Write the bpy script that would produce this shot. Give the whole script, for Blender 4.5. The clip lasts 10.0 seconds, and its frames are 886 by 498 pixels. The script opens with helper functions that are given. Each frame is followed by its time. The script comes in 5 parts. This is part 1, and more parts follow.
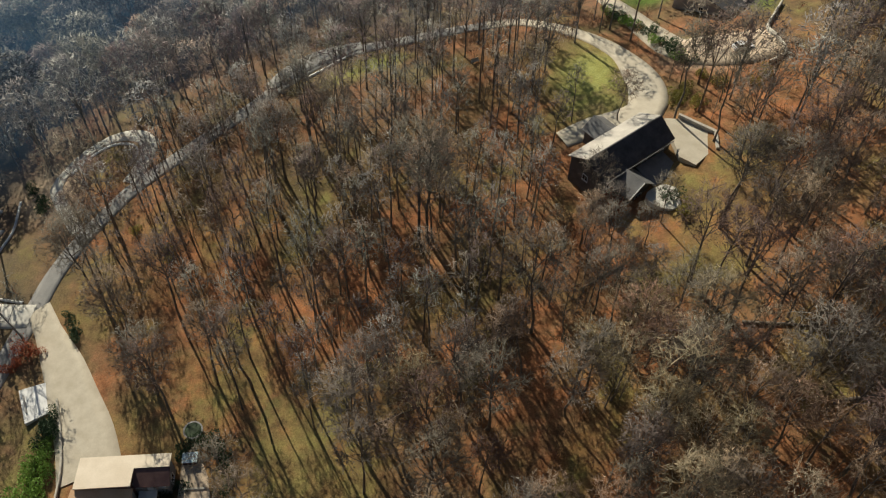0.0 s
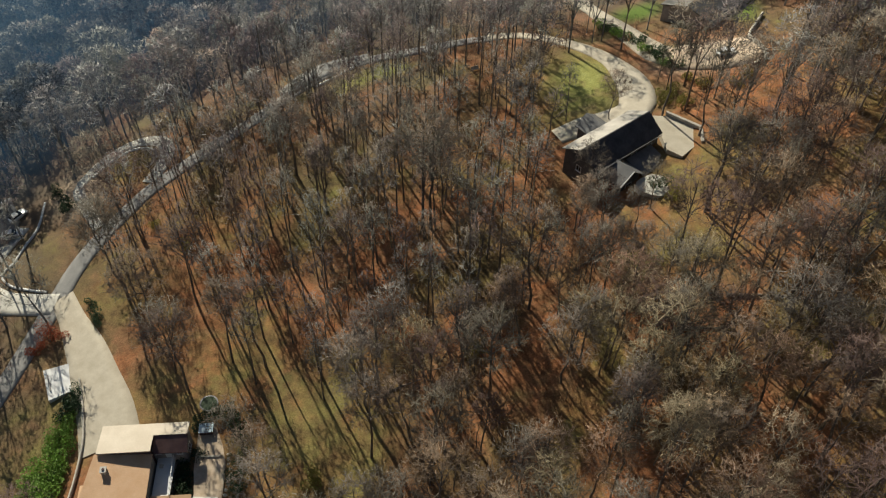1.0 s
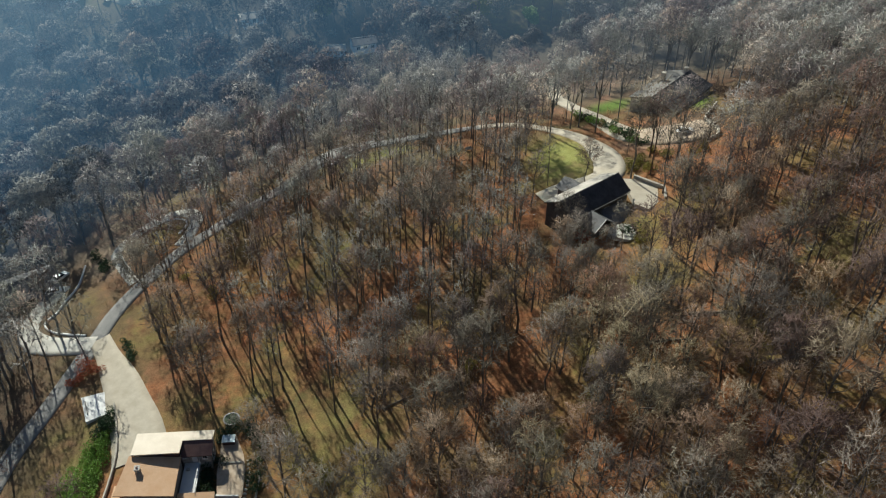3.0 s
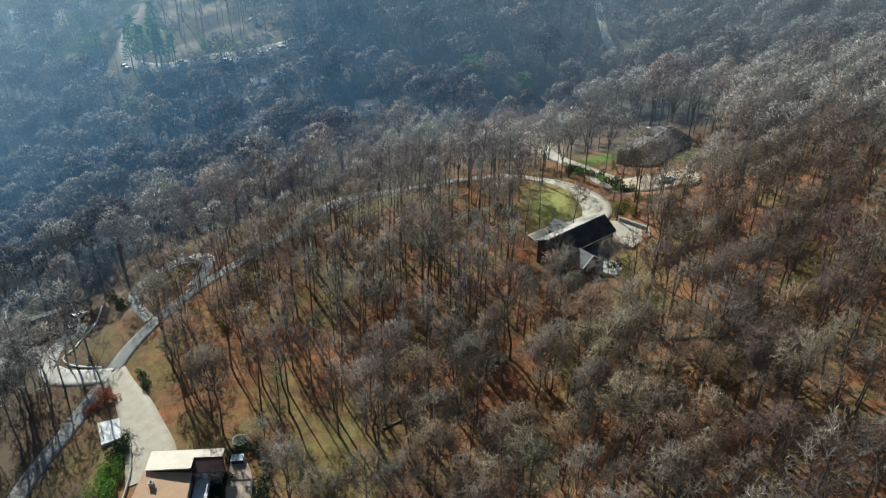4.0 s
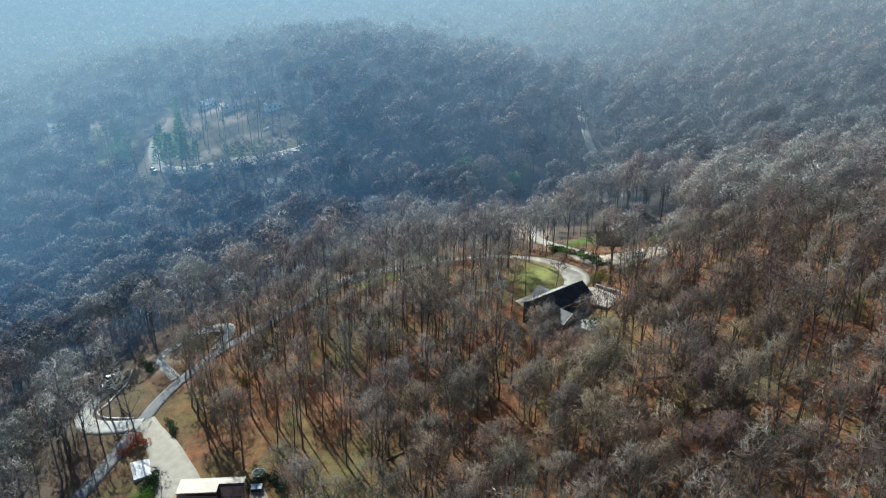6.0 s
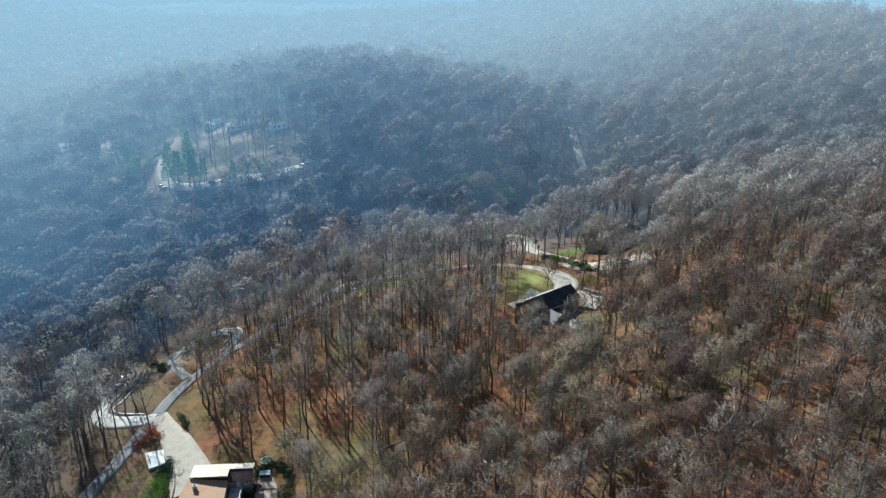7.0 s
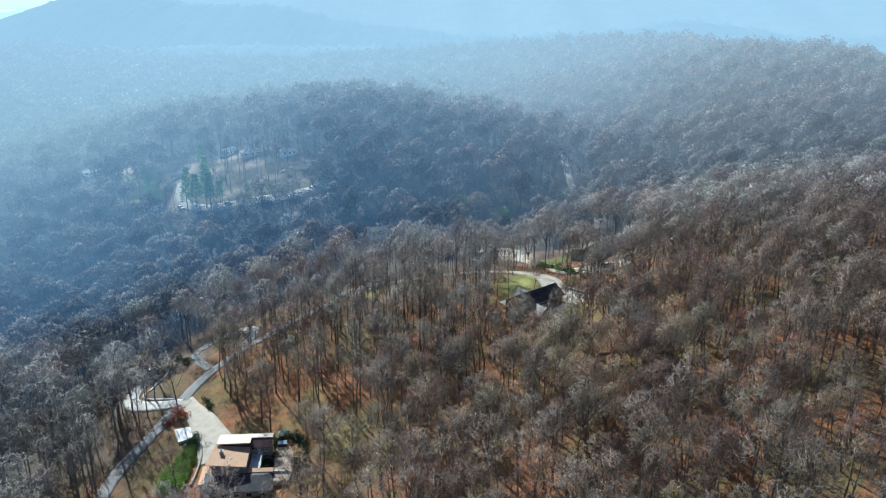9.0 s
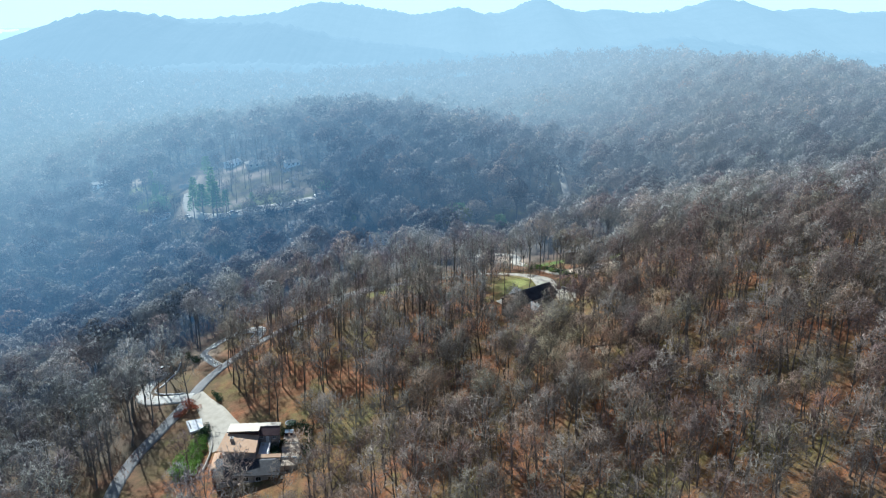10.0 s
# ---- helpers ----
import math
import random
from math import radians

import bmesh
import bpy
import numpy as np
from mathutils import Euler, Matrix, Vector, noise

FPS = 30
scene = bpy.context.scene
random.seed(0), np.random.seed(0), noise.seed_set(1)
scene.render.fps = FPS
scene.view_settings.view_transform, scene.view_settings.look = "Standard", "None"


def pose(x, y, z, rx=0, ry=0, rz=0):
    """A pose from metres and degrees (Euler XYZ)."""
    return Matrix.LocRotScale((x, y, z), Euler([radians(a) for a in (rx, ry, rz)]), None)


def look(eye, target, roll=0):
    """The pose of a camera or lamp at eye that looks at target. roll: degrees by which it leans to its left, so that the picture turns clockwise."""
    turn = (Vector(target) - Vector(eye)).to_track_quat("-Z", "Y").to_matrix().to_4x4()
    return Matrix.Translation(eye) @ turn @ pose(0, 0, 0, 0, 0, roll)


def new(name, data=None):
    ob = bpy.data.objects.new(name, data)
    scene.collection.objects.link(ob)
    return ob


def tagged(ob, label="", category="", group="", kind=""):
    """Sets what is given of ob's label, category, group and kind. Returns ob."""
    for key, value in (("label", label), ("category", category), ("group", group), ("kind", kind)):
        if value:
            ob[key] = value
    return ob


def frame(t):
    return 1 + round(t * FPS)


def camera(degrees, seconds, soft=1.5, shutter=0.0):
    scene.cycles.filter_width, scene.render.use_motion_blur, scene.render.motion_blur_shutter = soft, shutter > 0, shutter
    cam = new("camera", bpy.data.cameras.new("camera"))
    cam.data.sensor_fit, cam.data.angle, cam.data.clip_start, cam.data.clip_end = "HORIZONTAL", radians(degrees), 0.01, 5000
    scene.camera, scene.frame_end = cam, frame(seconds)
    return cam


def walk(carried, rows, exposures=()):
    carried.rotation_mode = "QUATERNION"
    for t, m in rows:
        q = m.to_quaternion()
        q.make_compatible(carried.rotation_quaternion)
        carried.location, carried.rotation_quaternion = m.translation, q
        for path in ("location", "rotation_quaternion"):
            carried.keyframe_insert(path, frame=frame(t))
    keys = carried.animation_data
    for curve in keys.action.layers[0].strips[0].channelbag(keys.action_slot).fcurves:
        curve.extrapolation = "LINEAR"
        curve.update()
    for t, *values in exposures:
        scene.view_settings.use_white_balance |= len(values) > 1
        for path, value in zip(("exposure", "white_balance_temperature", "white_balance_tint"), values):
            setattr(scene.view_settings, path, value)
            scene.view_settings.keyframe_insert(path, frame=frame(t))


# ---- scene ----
cam = camera(55.8, 10.0, soft=1.2)
PATH = [
    (0, (-2.259, -0.156, 127.442), (-2.233, 1.093, 125.881), 1.2),
    (0.5, (-2.468, -7.024, 127.22), (-2.443, -5.739, 125.688), 1.0),
    (1, (-2.451, -14.357, 127.109), (-2.43, -13.021, 125.621), 0.8),
    (1.5, (-2.452, -21.692, 126.987), (-2.432, -20.298, 125.553), 0.6),
    (2, (-2.632, -29.298, 126.746), (-2.61, -27.84, 125.377), 0.7),
    (2.5, (-2.649, -36.93, 126.502), (-2.625, -35.41, 125.201), 0.6),
    (3.8, (-1.656, -56.762, 126.067), (-1.638, -55.097, 124.96), 0.3),
    (4, (-1.621, -59.746, 126.028), (-1.603, -58.061, 124.95), 0.4),
    (4.5, (-1.519, -67.287, 125.952), (-1.5, -65.556, 124.951), 0.3),
    (5, (-1.436, -75.039, 125.904), (-1.416, -73.268, 124.975), 0.3),
    (5.5, (-1.102, -82.644, 126.038), (-1.083, -80.843, 125.17), 0.2),
    (5.7, (-0.977, -85.718, 126.064), (-0.962, -83.906, 125.218), 0.2),
    (7, (-0.265, -105.723, 126.521), (-0.247, -103.874, 125.76), 0.2),
    (7.5, (-0.083, -113.143, 126.56), (-0.066, -111.284, 125.823), 0.2),
    (8, (0.175, -120.672, 126.498), (0.191, -118.804, 125.783), 0.2),
    (8.5, (0.585, -128.229, 126.213), (0.598, -126.352, 125.521), 0.1),
    (9, (0.683, -135.778, 125.617), (0.697, -133.893, 124.947), 0.1),
    (9.5, (0.921, -143.119, 125.065), (0.934, -141.227, 124.416), -0.0),
    (10, (1.197, -149.656, 124.69), (1.21, -147.758, 124.06), -0.1),
]
# the camera's white balance drifts cooler as it tilts up towards the bright haze
walk(cam, [(t, look(eye, target, roll)) for t, eye, target, roll in PATH],
     [(0.0, 0.12, 6950, 4), (2.5, 0.18, 6350, 1), (5.0, 0.30, 5600, 0), (7.5, 0.45, 5350, 1), (10.0, 0.55, 5250, 2)])

# ---- world and sun ----
SUN_AZ, SUN_EL = radians(-28), radians(33)  # ahead and to the left of the flight line
world = bpy.data.worlds.new("sky")
scene.world = world
world.use_nodes = True
wn = world.node_tree.nodes
sky = wn.new("ShaderNodeTexSky")
sky.sky_type, sky.sun_disc = "NISHITA", False
sky.sun_elevation, sky.sun_rotation = SUN_EL, SUN_AZ
sky.altitude, sky.air_density, sky.dust_density, sky.ozone_density = 400, 1.0, 0.2, 2.0
world.node_tree.links.new(sky.outputs[0], wn["Background"].inputs[0])
wn["Background"].inputs[1].default_value = 0.048
sun_data = bpy.data.lights.new("sun", "SUN")
sun_data.energy, sun_data.angle, sun_data.color = 5.0, radians(0.6), (1.0, 0.93, 0.82)
sun = new("sun", sun_data)
sun_way = Vector((math.sin(SUN_AZ) * math.cos(SUN_EL), math.cos(SUN_AZ) * math.cos(SUN_EL), math.sin(SUN_EL)))
sun.rotation_euler = sun_way.to_track_quat("Z", "Y").to_euler()


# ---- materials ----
HAZE_FROM, HAZE_START, HAZE_DEPTH = (0.0, -75.0, 126.0), 266.0, 285.0


def painted_haze(m):
    """Haze put into the surface as a glow: thickens with the way from the near hillside, most of all towards the sun.
    """
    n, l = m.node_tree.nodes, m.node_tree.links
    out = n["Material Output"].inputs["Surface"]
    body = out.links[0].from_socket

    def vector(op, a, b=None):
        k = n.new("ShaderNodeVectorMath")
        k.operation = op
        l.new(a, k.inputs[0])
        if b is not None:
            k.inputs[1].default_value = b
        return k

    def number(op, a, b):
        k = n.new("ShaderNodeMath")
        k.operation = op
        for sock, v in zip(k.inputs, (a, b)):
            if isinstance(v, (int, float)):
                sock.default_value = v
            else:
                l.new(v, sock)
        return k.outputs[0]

    way = vector("SUBTRACT", n.new("ShaderNodeNewGeometry").outputs["Position"], HAZE_FROM).outputs[0]
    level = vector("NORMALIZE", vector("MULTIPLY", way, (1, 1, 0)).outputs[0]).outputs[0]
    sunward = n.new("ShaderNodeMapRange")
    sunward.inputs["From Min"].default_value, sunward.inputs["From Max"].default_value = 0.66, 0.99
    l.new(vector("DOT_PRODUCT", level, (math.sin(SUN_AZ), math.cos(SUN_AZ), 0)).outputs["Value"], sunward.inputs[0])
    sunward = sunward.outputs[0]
    begin = number("SUBTRACT", HAZE_START, number("MULTIPLY", sunward, 14.0))
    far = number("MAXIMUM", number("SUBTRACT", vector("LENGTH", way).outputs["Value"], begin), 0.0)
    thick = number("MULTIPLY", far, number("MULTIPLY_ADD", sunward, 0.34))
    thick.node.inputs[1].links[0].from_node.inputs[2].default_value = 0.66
    fac = number("SUBTRACT", 1.0, number("POWER", 2.71828, number("DIVIDE", thick, -HAZE_DEPTH)))
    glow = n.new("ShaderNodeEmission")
    thin = mix(n, l, sunward, (0.17, 0.205, 0.25), (0.072, 0.205, 0.385))  # glow colour: blue where the haze is thin, pale where it is deep
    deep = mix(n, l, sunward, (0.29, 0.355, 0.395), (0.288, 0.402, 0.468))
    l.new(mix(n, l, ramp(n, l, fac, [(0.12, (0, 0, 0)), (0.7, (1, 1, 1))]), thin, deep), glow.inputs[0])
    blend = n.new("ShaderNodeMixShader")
    glow.inputs[1].default_value = 1 / 0.88  # the glow never covers all, so sunlit things still show through
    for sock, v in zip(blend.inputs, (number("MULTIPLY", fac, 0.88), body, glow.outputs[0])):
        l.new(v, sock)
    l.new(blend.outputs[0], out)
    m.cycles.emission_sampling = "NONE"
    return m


def material(name, rough=0.85, metal=0.0):
    m = bpy.data.materials.new(name)
    m.use_nodes = True
    b = m.node_tree.nodes["Principled BSDF"]
    b.inputs["Roughness"].default_value, b.inputs["Metallic"].default_value = rough, metal
    return m, m.node_tree.nodes, m.node_tree.links, b


def noise_node(n, l, scale, detail=4, rough=0.6, coord="Position"):
    geo = n.new("ShaderNodeNewGeometry")
    t = n.new("ShaderNodeTexNoise")
    t.inputs["Scale"].default_value, t.inputs["Detail"].default_value, t.inputs["Roughness"].default_value = scale, detail, rough
    l.new(geo.outputs["Position"], t.inputs["Vector"])
    return t.outputs[0]


def ramp(n, l, fac, stops):
    r = n.new("ShaderNodeValToRGB")
    e = r.color_ramp.elements
    while len(e) < len(stops):
        e.new(0.5)
    for el, (p, c) in zip(e, stops):
        el.position, el.color = p, (*c, 1)
    l.new(fac, r.inputs[0])
    return r.outputs[0]


def mix(n, l, fac, a, b, how="MIX"):
    m = n.new("ShaderNodeMix")
    m.data_type, m.blend_type = "RGBA", how
    for sock, v in ((m.inputs[0], fac), (m.inputs[6], a), (m.inputs[7], b)):
        if isinstance(v, (int, float)):
            sock.default_value = v
        elif isinstance(v, tuple):
            sock.default_value = (*v, 1)
        else:
            l.new(v, sock)
    return m.outputs[2]


def bump(n, l, b, height, strength=0.3, dist=0.05):
    k = n.new("ShaderNodeBump")
    k.inputs["Strength"].default_value, k.inputs["Distance"].default_value = strength, dist
    l.new(height, k.inputs["Height"])
    l.new(k.outputs[0], b.inputs["Normal"])


def surface(name, c1, c2, scale=1.5, fine=14.0, rough=0.85, relief=0.25, spread=0.25, metal=0.0):
    """Two-scale mottled surface between two colours, with fine relief and a slight change from thing to thing."""
    m, n, l, b = material(name, rough, metal)
    big, small = noise_node(n, l, scale), noise_node(n, l, fine, 3)
    col = mix(n, l, ramp(n, l, big, [(0.35, (0, 0, 0)), (0.65, (1, 1, 1))]), c1, c2)
    col = mix(n, l, spread, col, ramp(n, l, small, [(0.3, (0.35, 0.35, 0.35)), (0.7, (1, 1, 1))]), "MULTIPLY")
    info = n.new("ShaderNodeObjectInfo")
    col = mix(n, l, 0.25, col, ramp(n, l, info.outputs["Random"], [(0, (0.6, 0.6, 0.62)), (1, (1, 0.98, 0.95))]), "MULTIPLY")
    l.new(col, b.inputs["Base Color"])
    if relief:
        bump(n, l, b, small, relief)
    return painted_haze(m)


def attr_node(n, name):
    a = n.new("ShaderNodeAttribute")
    a.attribute_name = name
    return a


def ground_material():
    m, n, l, b = material("leaf_litter", 0.95)
    patch, mid, fine = noise_node(n, l, 0.045, 5, 0.65), noise_node(n, l, 0.35, 5, 0.7), noise_node(n, l, 3.5, 4, 0.7)
    litter = ramp(n, l, patch, [(0.34, (0.16, 0.12, 0.065)), (0.42, (0.27, 0.17, 0.09)), (0.47, (0.34, 0.185, 0.105)), (0.525, (0.40, 0.175, 0.09)), (0.575, (0.34, 0.18, 0.10)), (0.64, (0.25, 0.205, 0.09)), (0.72, (0.38, 0.28, 0.16))])
    litter = mix(n, l, 0.75, litter, ramp(n, l, mid, [(0.3, (0.25, 0.27, 0.24)), (0.46, (0.7, 0.7, 0.62)), (0.55, (0.95, 0.92, 0.85)), (0.72, (1.5, 1.3, 1.0))]), "MULTIPLY")
    grass = ramp(n, l, mid, [(0.3, (0.19, 0.13, 0.06)), (0.45, (0.25, 0.19, 0.08)), (0.58, (0.26, 0.23, 0.08)), (0.72, (0.31, 0.27, 0.12))])
    mossy = ramp(n, l, noise_node(n, l, 0.06, 4, 0.6), [(0.50, (0, 0, 0)), (0.66, (0.8, 0.8, 0.8))])
    moss = ramp(n, l, mid, [(0.34, (0.10, 0.075, 0.04)), (0.46, (0.20, 0.15, 0.065)), (0.54, (0.25, 0.20, 0.075)), (0.64, (0.27, 0.26, 0.085))])
    col = mix(n, l, mossy, litter, moss)
    # distant litter greyed and darkened in colour, in place of haze and tree shade
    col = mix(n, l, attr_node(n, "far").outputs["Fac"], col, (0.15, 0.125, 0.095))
    zone = attr_node(n, "zone")
    sep = n.new("ShaderNodeSeparateColor")
    l.new(zone.outputs["Color"], sep.inputs[0])
    ragged = n.new("ShaderNodeMath")
    ragged.operation = "MULTIPLY"
    l.new(sep.outputs[0], ragged.inputs[0])
    l.new(ramp(n, l, noise_node(n, l, 0.12, 6, 0.7), [(0.38, (0.1, 0.1, 0.1)), (0.6, (0.85, 0.85, 0.85))]), ragged.inputs[1])
    col = mix(n, l, ragged.outputs[0], col, grass)
    col = mix(n, l, sep.outputs[1], col, (0.15, 0.22, 0.05))
    lawn = ramp(n, l, noise_node(n, l, 0.25, 5, 0.65), [(0.35, (0.32, 0.27, 0.12)), (0.5, (0.32, 0.32, 0.10)), (0.65, (0.38, 0.39, 0.14))])
    col = mix(n, l, attr_node(n, "lawn").outputs["Fac"], col, lawn)
    col = mix(n, l, sep.outputs[2], col, (0.52, 0.40, 0.29))
    col = mix(n, l, 0.6, col, ramp(n, l, fine, [(0.3, (0.25, 0.25, 0.25)), (0.7, (1.3, 1.3, 1.3))]), "MULTIPLY")
    l.new(col, b.inputs["Base Color"])
    bump(n, l, b, fine, 0.6, 0.15)
    b.inputs["Specular IOR Level"].default_value = 0.1
    return painted_haze(m)


def twig_material(name, low, high, per_tree=True, rust=0.0, contrast=0.6, sheer=0.38):
    """Bare twigs: grey-brown, each tree a little different; rust: how far the reddest trees go."""
    m, n, l, b = material(name, 0.8)
    if per_tree:
        fac = n.new("ShaderNodeObjectInfo").outputs["Random"]
    else:
        sep = n.new("ShaderNodeSeparateColor")
        l.new(attr_node(n, "tint").outputs["Color"], sep.inputs[0])
        fac = sep.outputs[0]
    middle = tuple(0.5 * (a + c) for a, c in zip(low, high))
    col = ramp(n, l, fac, [(0.0, low), (0.2, (low[0] * 1.25, low[1] * 0.98, low[2])), (0.4, middle), (0.55, (high[0] * 0.78, high[1] * 0.8, high[2] * 0.7)), (0.8, high), (0.93, (high[0] * 1.05, high[1] * 0.95, high[2] * 0.85)), (1.0, (high[0] * (1.1 + 0.3 * rust), high[1] * (0.92 - 0.25 * rust), high[2] * (0.8 - 0.45 * rust)))])
    isl = n.new("ShaderNodeNewGeometry").outputs["Random Per Island"]
    col = mix(n, l, contrast, col, ramp(n, l, isl, [(0, (0.36, 0.36, 0.36)), (0.75, (0.95, 0.95, 0.95)), (0.92, (1.35, 1.33, 1.3)), (1, (2.5, 2.45, 2.35))]), "MULTIPLY")
    l.new(col, b.inputs["Base Color"])
    through_light, blend = n.new("ShaderNodeBsdfTranslucent"), n.new("ShaderNodeMixShader")
    blend.inputs[0].default_value = sheer
    b.inputs["Specular IOR Level"].default_value = 0.2
    l.new(col, through_light.inputs["Color"])
    l.new(b.outputs[0], blend.inputs[1])
    l.new(through_light.outputs[0], blend.inputs[2])
    l.new(blend.outputs[0], n["Material Output"].inputs["Surface"])
    return painted_haze(m)


GROUND = ground_material()
BARK = surface("bark", (0.115, 0.095, 0.08), (0.20, 0.17, 0.145), 0.8, 6.0, 0.9, 0.5)
TWIGS = twig_material("twigs", (0.162, 0.138, 0.122), (0.32, 0.283, 0.256), True, 0.0, 0.6)
POLE_TWIGS = twig_material("pole_twigs", (0.195, 0.188, 0.182), (0.40, 0.388, 0.376), True, 0.0, 0.5)
WOOD_TWIGS = twig_material("woodland_twigs", (0.19, 0.16, 0.139), (0.37, 0.318, 0.28), False, 0.0, 0.6)
# greyer than the near bark, standing in for haze before distant trunks
GREY_BARK = surface("grey_bark", (0.15, 0.155, 0.16), (0.22, 0.225, 0.23), 0.8, 6.0, 0.9, 0.4)
UNDER_TWIGS = twig_material("understorey_twigs", (0.12, 0.10, 0.07), (0.25, 0.205, 0.145), False)
BRUSH = twig_material("brush_twigs", (0.20, 0.125, 0.085), (0.34, 0.22, 0.14), False)
OAK_TWIGS = twig_material("oak_twigs", (0.31, 0.245, 0.18), (0.50, 0.41, 0.31))
# paler and greyer than the near woods: thin haze put into the twig colour
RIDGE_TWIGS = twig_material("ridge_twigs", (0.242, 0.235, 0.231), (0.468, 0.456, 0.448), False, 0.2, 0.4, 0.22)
# darker than the other twigs: shade of the low woods put into the colour
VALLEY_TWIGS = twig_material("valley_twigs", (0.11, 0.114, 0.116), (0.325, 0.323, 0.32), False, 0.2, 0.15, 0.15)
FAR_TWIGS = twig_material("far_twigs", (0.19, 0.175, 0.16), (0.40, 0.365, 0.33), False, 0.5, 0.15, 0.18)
CONCRETE = surface("concrete", (0.50, 0.44, 0.345), (0.60, 0.54, 0.44), 0.5, 8.0, 0.9, 0.15, 0.2)
PALE_CONCRETE = surface("pale_concrete", (0.54, 0.52, 0.47), (0.64, 0.62, 0.57), 0.5, 8.0, 0.9, 0.15, 0.15)
ASPHALT = surface("weathered_asphalt", (0.26, 0.255, 0.25), (0.34, 0.33, 0.315), 0.25, 5.0, 0.9, 0.2)
TAN_PAVING = surface("tan_paving", (0.50, 0.38, 0.27), (0.62, 0.50, 0.38), 0.7, 7.0, 0.9, 0.3)
STONE = surface("pale_stone", (0.48, 0.44, 0.38), (0.62, 0.58, 0.50), 1.0, 9.0, 0.9, 0.4)

# ---- land ----
BUMPS = [
    (-140, 60, 60, 3.1), (-60, 60, 45, -0.7), (20, 20, 50, 0.1), (20, 90, 40, 0.8), (60, 130, 45, 0.8), (110, 60, 60, 6.0),
    (110, 150, 60, 6.6), (-30, 140, 40, 8.3), (-90, 150, 45, 0.9), (-150, 190, 60, -10.2), (-40, 210, 50, -4.9), (40, 215, 45, -6.9),
    (120, 240, 70, -15.4), (-90, 280, 55, 13.3), (0, 330, 60, 8.3), (90, 340, 60, -0.6), (200, 330, 80, -11.2), (-180, 360, 80, 16.5),
    (-60, 410, 70, 1.8), (80, 450, 80, -26.4), (230, 430, 90, -4.3), (-190, 480, 90, 14.0), (-20, -30, 60, -4.9), (-20, 430, 85, 22.0)]
FAR_BUMPS = [(-300, 800, 260, 26), (430, 720, 190, -8), (-60, 640, 160, -12), (-420, 950, 200, 12), (120, 900, 200, -18), (115, 740, 130, -24)]


def land(x, y):
    """Height of the ground, for numbers or arrays."""
    h = 8.6 + 18.0 * x / 100 * np.exp(-(np.abs(x) / 400.0) ** 4)
    for bx, by, s, a in BUMPS + FAR_BUMPS:
        h = h + a * np.exp(-((x - bx) ** 2 + (y - by) ** 2) / (2.0 * s * s))
    fall = 1 / (1 + np.exp(-(np.hypot(x, y - 200) - 1000) / 150.0))
    plain_fall = 1 / (1 + np.exp(-(np.hypot(x, y - 200) - 2350) / 90.0))
    return h * (1 - fall) - 85.0 * fall - 70.0 * plain_fall


def mesh_np(name, verts, faces, mats, idx=None, tint=None, smooth=False, normals=None):
    """A mesh from arrays of vertices and of triangles or quads."""
    me = bpy.data.meshes.new(name)
    k = faces.shape[1]
    me.vertices.add(len(verts)); me.loops.add(faces.size); me.polygons.add(len(faces))
    me.vertices.foreach_set("co", np.ascontiguousarray(verts, np.float32).ravel())
    me.loops.foreach_set("vertex_index", np.ascontiguousarray(faces, np.int32).ravel())
    me.polygons.foreach_set("loop_start", np.arange(0, faces.size, k, dtype=np.int32))
    if idx is not None:
        me.polygons.foreach_set("material_index", np.ascontiguousarray(idx, np.int32))
    for m in mats:
        me.materials.append(m)
    if tint is not None:
        c = me.attributes.new("tint", "FLOAT_COLOR", "POINT")
        c.data.foreach_set("color", np.repeat(tint.astype(np.float32)[:, None], 4, 1).ravel())
    if smooth:
        me.polygons.foreach_set("use_smooth", np.ones(len(faces), bool))
    me.update()
    if normals is not None:
        me.normals_split_custom_set_from_vertices(normals.astype(np.float32))
    return me


def axis(lo, hi, step, out, grow=1.18):
    core = list(np.arange(lo, hi + 0.1, step))
    for sign, start in ((1, hi), (-1, lo)):
        s, p = step, start
        while abs(p - start) < out:
            s *= grow
            p += sign * s
            core.append(p)
    return np.array(sorted(core))


